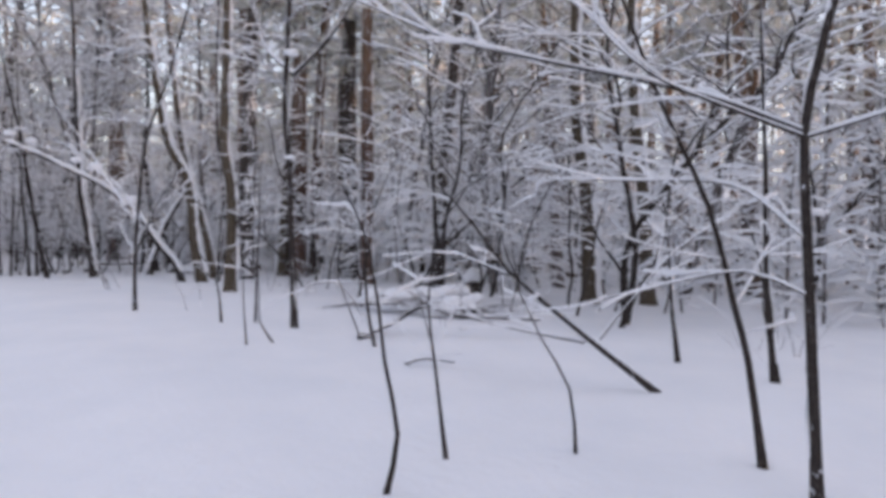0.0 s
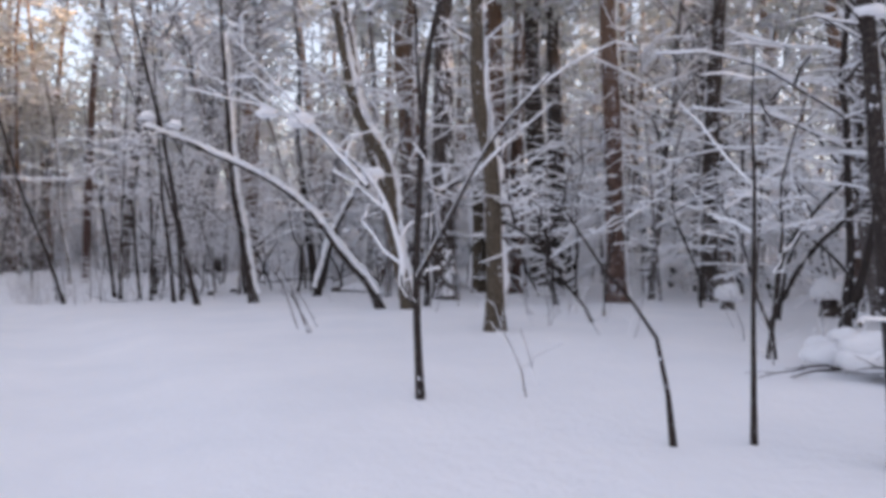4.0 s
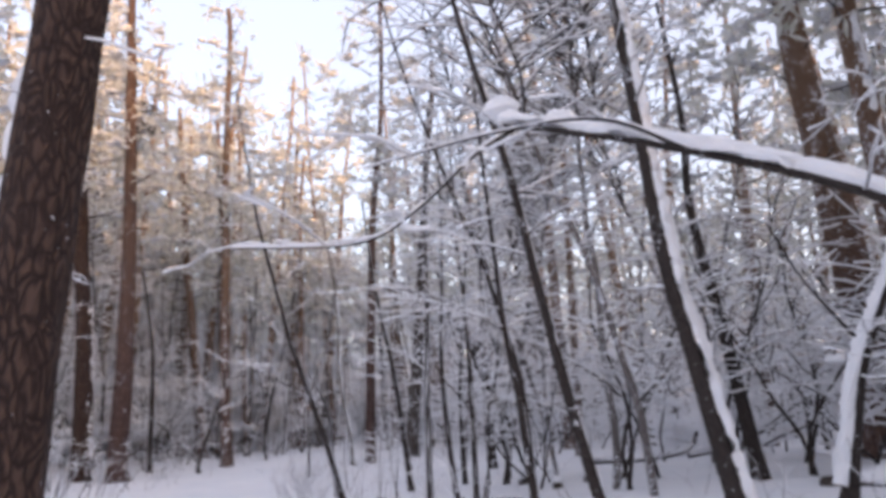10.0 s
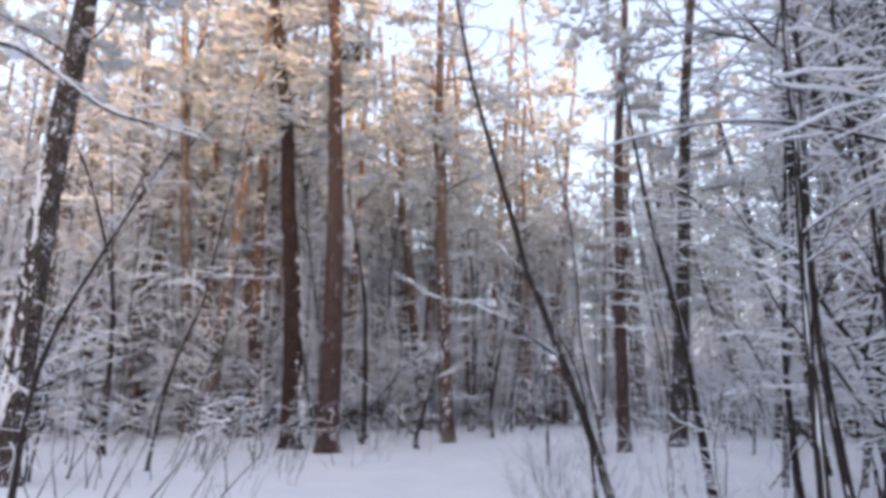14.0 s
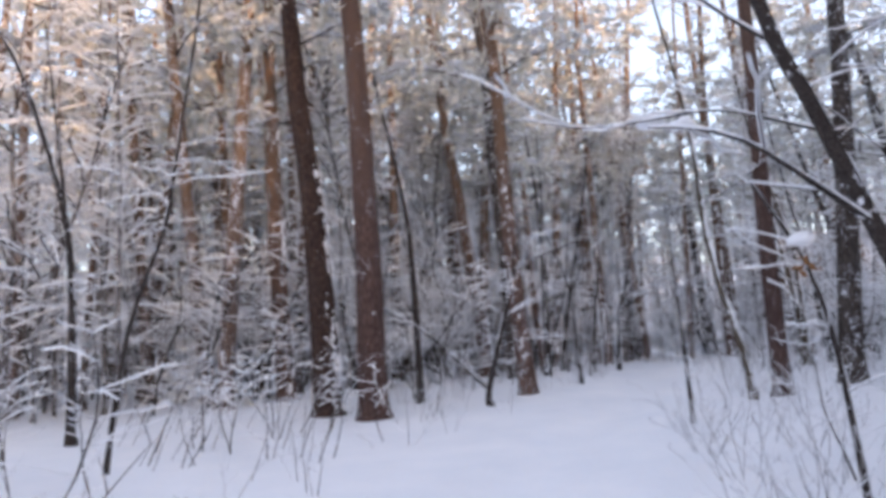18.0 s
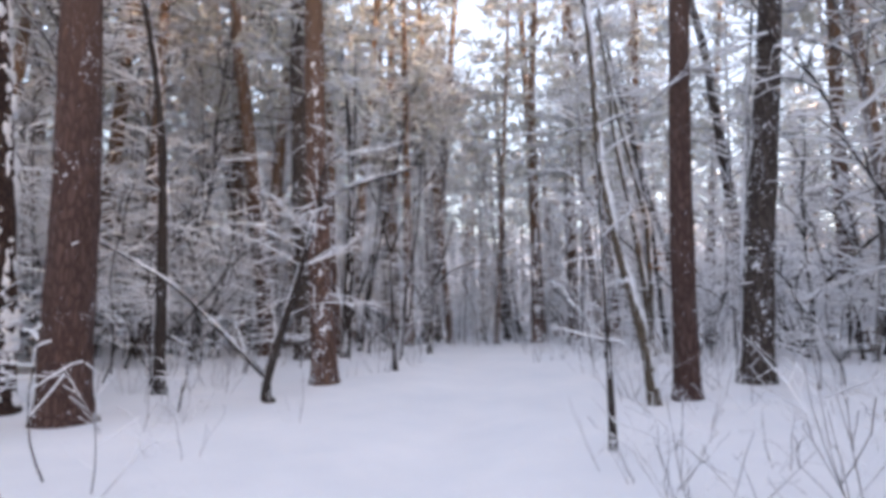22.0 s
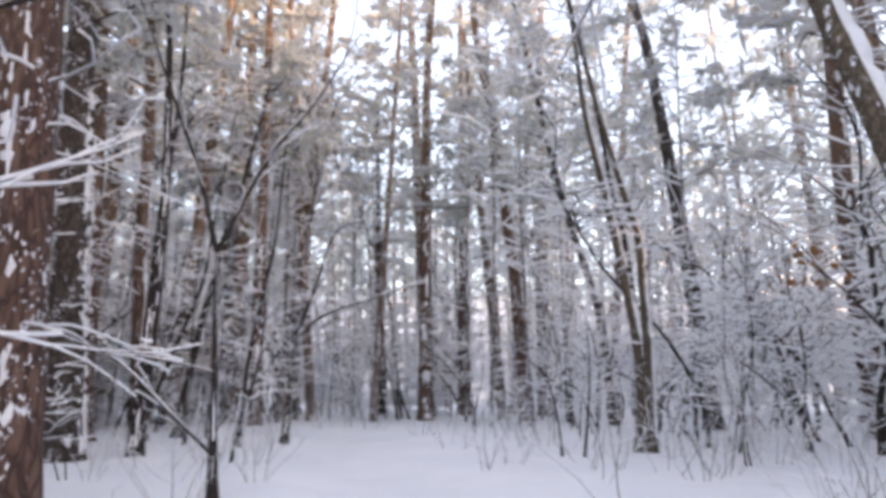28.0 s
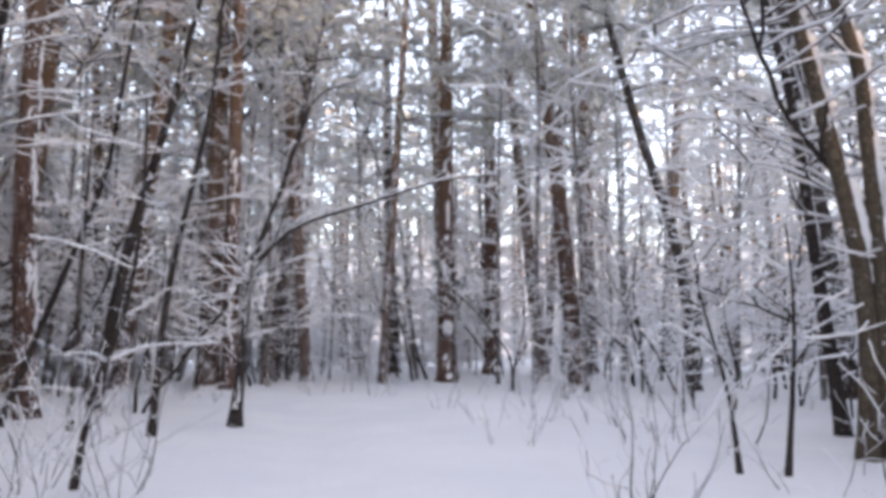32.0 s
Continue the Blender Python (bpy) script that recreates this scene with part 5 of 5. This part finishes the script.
def log(pts, r, label="fallen log half sunk in snow", snow=1.6, twigs=0, kind="dark"):
    root = tagged(new("fallen_log"), label, "log", "fallen wood")
    org = np.array(pts[0], float)
    root.location = org
    line = smooth_line([np.array(p) - org for p in pts], 0.12)
    k = np.linspace(1, 0.6, len(line)) * r
    part("trunk", quick_mesh("trunk", *tube(line, k, 12, 0.08, r * 40)), BARK[kind], root)
    s = [(*a, *b, ra, rb) for a, b, ra, rb in zip(line, line[1:], k, k[1:])]
    tagged(part("snow", snow_mesh("snow", s, snow), SNOW, root), kind="stuff")
    rng = np.random.default_rng(int(abs(org[0] * 100)))
    for i in range(twigs):
        j = int(rng.integers(2, len(line) - 1))
        seg = []
        a = rng.uniform(0, 6.28)
        grow(seg, rng, line[j], (math.cos(a), math.sin(a), rng.uniform(0.0, 0.8)), rng.uniform(0.3, 0.8), 0.3 * k[j], 1, 0.4, step=0.12)
        tw = part("twig", twig_mesh("twig", seg, 4), TWIG, root)
        tagged(part("twig_snow", snow_mesh("twig_snow", seg, 0.8), SNOW, tw), kind="stuff")
    return root


def leaf_cluster(x, y, z, n, spread, label):
    """Withered leaves that still hang on a twig."""
    rng = np.random.default_rng(int(abs(x * 77 + z * 9)))
    root = tagged(new("withered_leaves"), label, "leaves", "withered leaves")
    root.location = (x, y, z)
    tw = []
    grow(tw, rng, (0, 0, spread * 1.2), (0.6, 0.2, -0.5), spread * 2, 0.004, 0, 0.3, step=0.05)
    part("twig", twig_mesh("twig", tw, 5), TWIG, root)
    for i in range(n):
        c = rng.normal(0, spread * 0.6, 3)
        a = unit(rng.normal(0, 1, 3) + (0, 0, -0.8))
        b = unit(np.cross(a, rng.normal(0, 1, 3)))
        nrm = np.cross(a, b)
        L, w = rng.uniform(0.06, 0.1), rng.uniform(0.02, 0.035)
        rows = [(0, 0.1), (0.25, 0.8), (0.5, 1.0), (0.75, 0.7), (1.0, 0.05)]
        v = [c + a * L * t + b * w * s * e + nrm * (0.012 * math.sin(t * 3) + 0.008 * abs(e)) for t, s in rows for e in (-1, 0, 1)]
        q = [(k * 3 + e, k * 3 + e + 1, k * 3 + e + 4, k * 3 + e + 3) for k in range(4) for e in (0, 1)]
        part("leaf", quick_mesh("leaf", v, q), DRY_LEAF, root)
    return root


def dead_bough(x, y, z, drop):
    """A dark dead pine bough that hangs beside a trunk."""
    rng = np.random.default_rng(31)
    root = tagged(new("dead_bough"), "dark dead pine bough hanging beside the trunk", "branch")
    root.location = (x, y, z)
    segs = []
    grow(segs, rng, (0, 0, 0), (0.35, 0.35, 0.2), 0.8, 0.03, 0, 1.2, step=0.1)
    v = []
    for s in list(segs):
        for _ in range(4):
            grow(segs, rng, s[3:6], (rng.normal(0, 0.4), rng.normal(0, 0.4), -1), drop * rng.uniform(0.4, 1), 0.008, 1, 0.3, step=0.2)
    for s in segs:
        for _ in range(2):
            o, a = np.array(s[3:6]), unit(rng.normal(0, 0.5, 3) + (0, 0, -1))
            b = unit(np.cross(a, rng.normal(0, 1, 3))) * 0.03
            v.append((o, o + a * 0.12 + b, o + a * 0.25, o + a * 0.12 - b))
    part("bough", twig_mesh("bough", segs, 4), TWIG, root)
    tagged(part("needles", quick_mesh("needles", np.array(v), np.arange(4 * len(v)).reshape(-1, 4), False), TWIG, root), kind="stuff")
    return root


stump(0.89, 18.52, 0.17, 0.32, 0.30)
stump(-0.41, 20.03, 0.12, 0.2, 0.26)
brush_heap(((-1.45, 12.14), (0.55, 11.35)), 30, 21)
log([(-1.04, 9.01, 0.28), (-0.65, 9.68, 0.42), (-0.41, 9.68, 0.58), (-0.19, 9.68, 0.66), (0.17, 9.68, 0.55), (0.74, 9.67, 0.53), (1.37, 9.67, 0.52)], 0.035, "thin fallen branch arched out of the snow", 0.5, 9, "thin")
log([(-0.36, 7.47, 0.21), (-0.17, 7.53, 0.26), (0.16, 7.47, 0.24)], 0.02, "thin fallen branch lying in the snow", 0.5, 2, "thin")
log([(-15.12, 30.44, 0.45), (-13.98, 31.03, 0.46), (-13.08, 31.49, 0.63), (-12.85, 31.61, 1.03)], 0.07, "long fallen log with snow on top", 1.2, 4)
log([(-12.14, 31.97, 0.56), (-11.28, 32.82, 1.21), (-10.39, 33.88, 1.78)], 0.06, "bare pole in a heap, capped with snow", 1.3, 1)
log([(-12.19, 32.96, 0.61), (-11.38, 33.80, 1.08), (-10.57, 34.86, 1.46)], 0.06, "bare pole in a heap, capped with snow", 1.3, 1)
log([(-11.91, 31.68, 0.47), (-11.24, 32.42, 0.82), (-10.56, 33.37, 1.06)], 0.06, "bare pole in a heap, capped with snow", 1.3, 1)
log([(-12.98, 30.93, 0.52), (-12.48, 31.58, 0.58), (-12.01, 32.42, 0.53)], 0.06, "bare pole in a heap, capped with snow", 1.3, 1)
log([(-10.15, 26.04, 0.34), (-9.45, 25.78, 0.40), (-8.75, 25.52, 0.35)], 0.13, "thick fallen log buried in snow beside a snowy fork", 3.0, 0)
stump(-16.44, 29.38, 0.10, 0.12, 0.12)
stump(-14.79, 29.17, 0.10, 0.12, 0.12)
stump(-15.18, 28.28, 0.10, 0.12, 0.12)
log([(-16.52, 23.63, 0.40), (-16.02, 24.06, 0.12), (-15.48, 24.51, 0.15), (-14.93, 24.98, 0.25), (-14.56, 25.29, 0.16), (-14.37, 25.45, -0.01)], 0.016, "thin bent shoot bowed along the snow", 0.6, 3, "thin")
dead_bough(-32.40, 30.62, 14.43, 1.0)
leaf_cluster(-20.77, 27.04, 1.98, 9, 0.10, "few withered brown leaves on a snowy sapling")
leaf_cluster(-25.87, 32.52, 4.61, 14, 0.16, "cluster of withered orange-brown leaves on a thin twig")
leaf_cluster(-26.41, 38.39, 2.45, 26, 0.22, "clump of withered brown leaves held by a leaning tree")
leaf_cluster(-33.34, 37.94, 1.88, 5, 0.05, "single curled reddish leaf on a snowy branch")
snow_lump(-5.47, 12.31, 2.16, 0.11, 0.08, 0.08)
snow_lump(-6.25, 12.49, 2.71, 0.14, 0.10, 0.10)
snow_lump(-12.05, 19.30, 4.28, 0.19, 0.13, 0.13)
snow_lump(-11.55, 19.51, 4.12, 0.17, 0.12, 0.12)
snow_lump(-9.70, 25.92, 2.14, 0.14, 0.10, 0.10)
snow_lump(-20.77, 27.04, 2.18, 0.11, 0.08, 0.08)
snow_lump(-20.96, 25.45, 2.93, 0.10, 0.07, 0.07)
snow_lump(-20.83, 25.61, 2.91, 0.09, 0.06, 0.06)
snow_lump(-22.15, 19.33, 5.22, 0.15, 0.11, 0.11)
snow_lump(-22.60, 18.56, 5.70, 0.10, 0.07, 0.07)
snow_lump(-2.21, 9.78, 4.11, 0.11, 0.08, 0.08)
snow_lump(-2.19, 9.78, 2.67, 0.06, 0.04, 0.04)
snow_lump(-6.71, 12.75, 2.86, 0.12, 0.08, 0.08)
snow_lump(-2.17, 9.76, 2.65, 0.07, 0.05, 0.05)
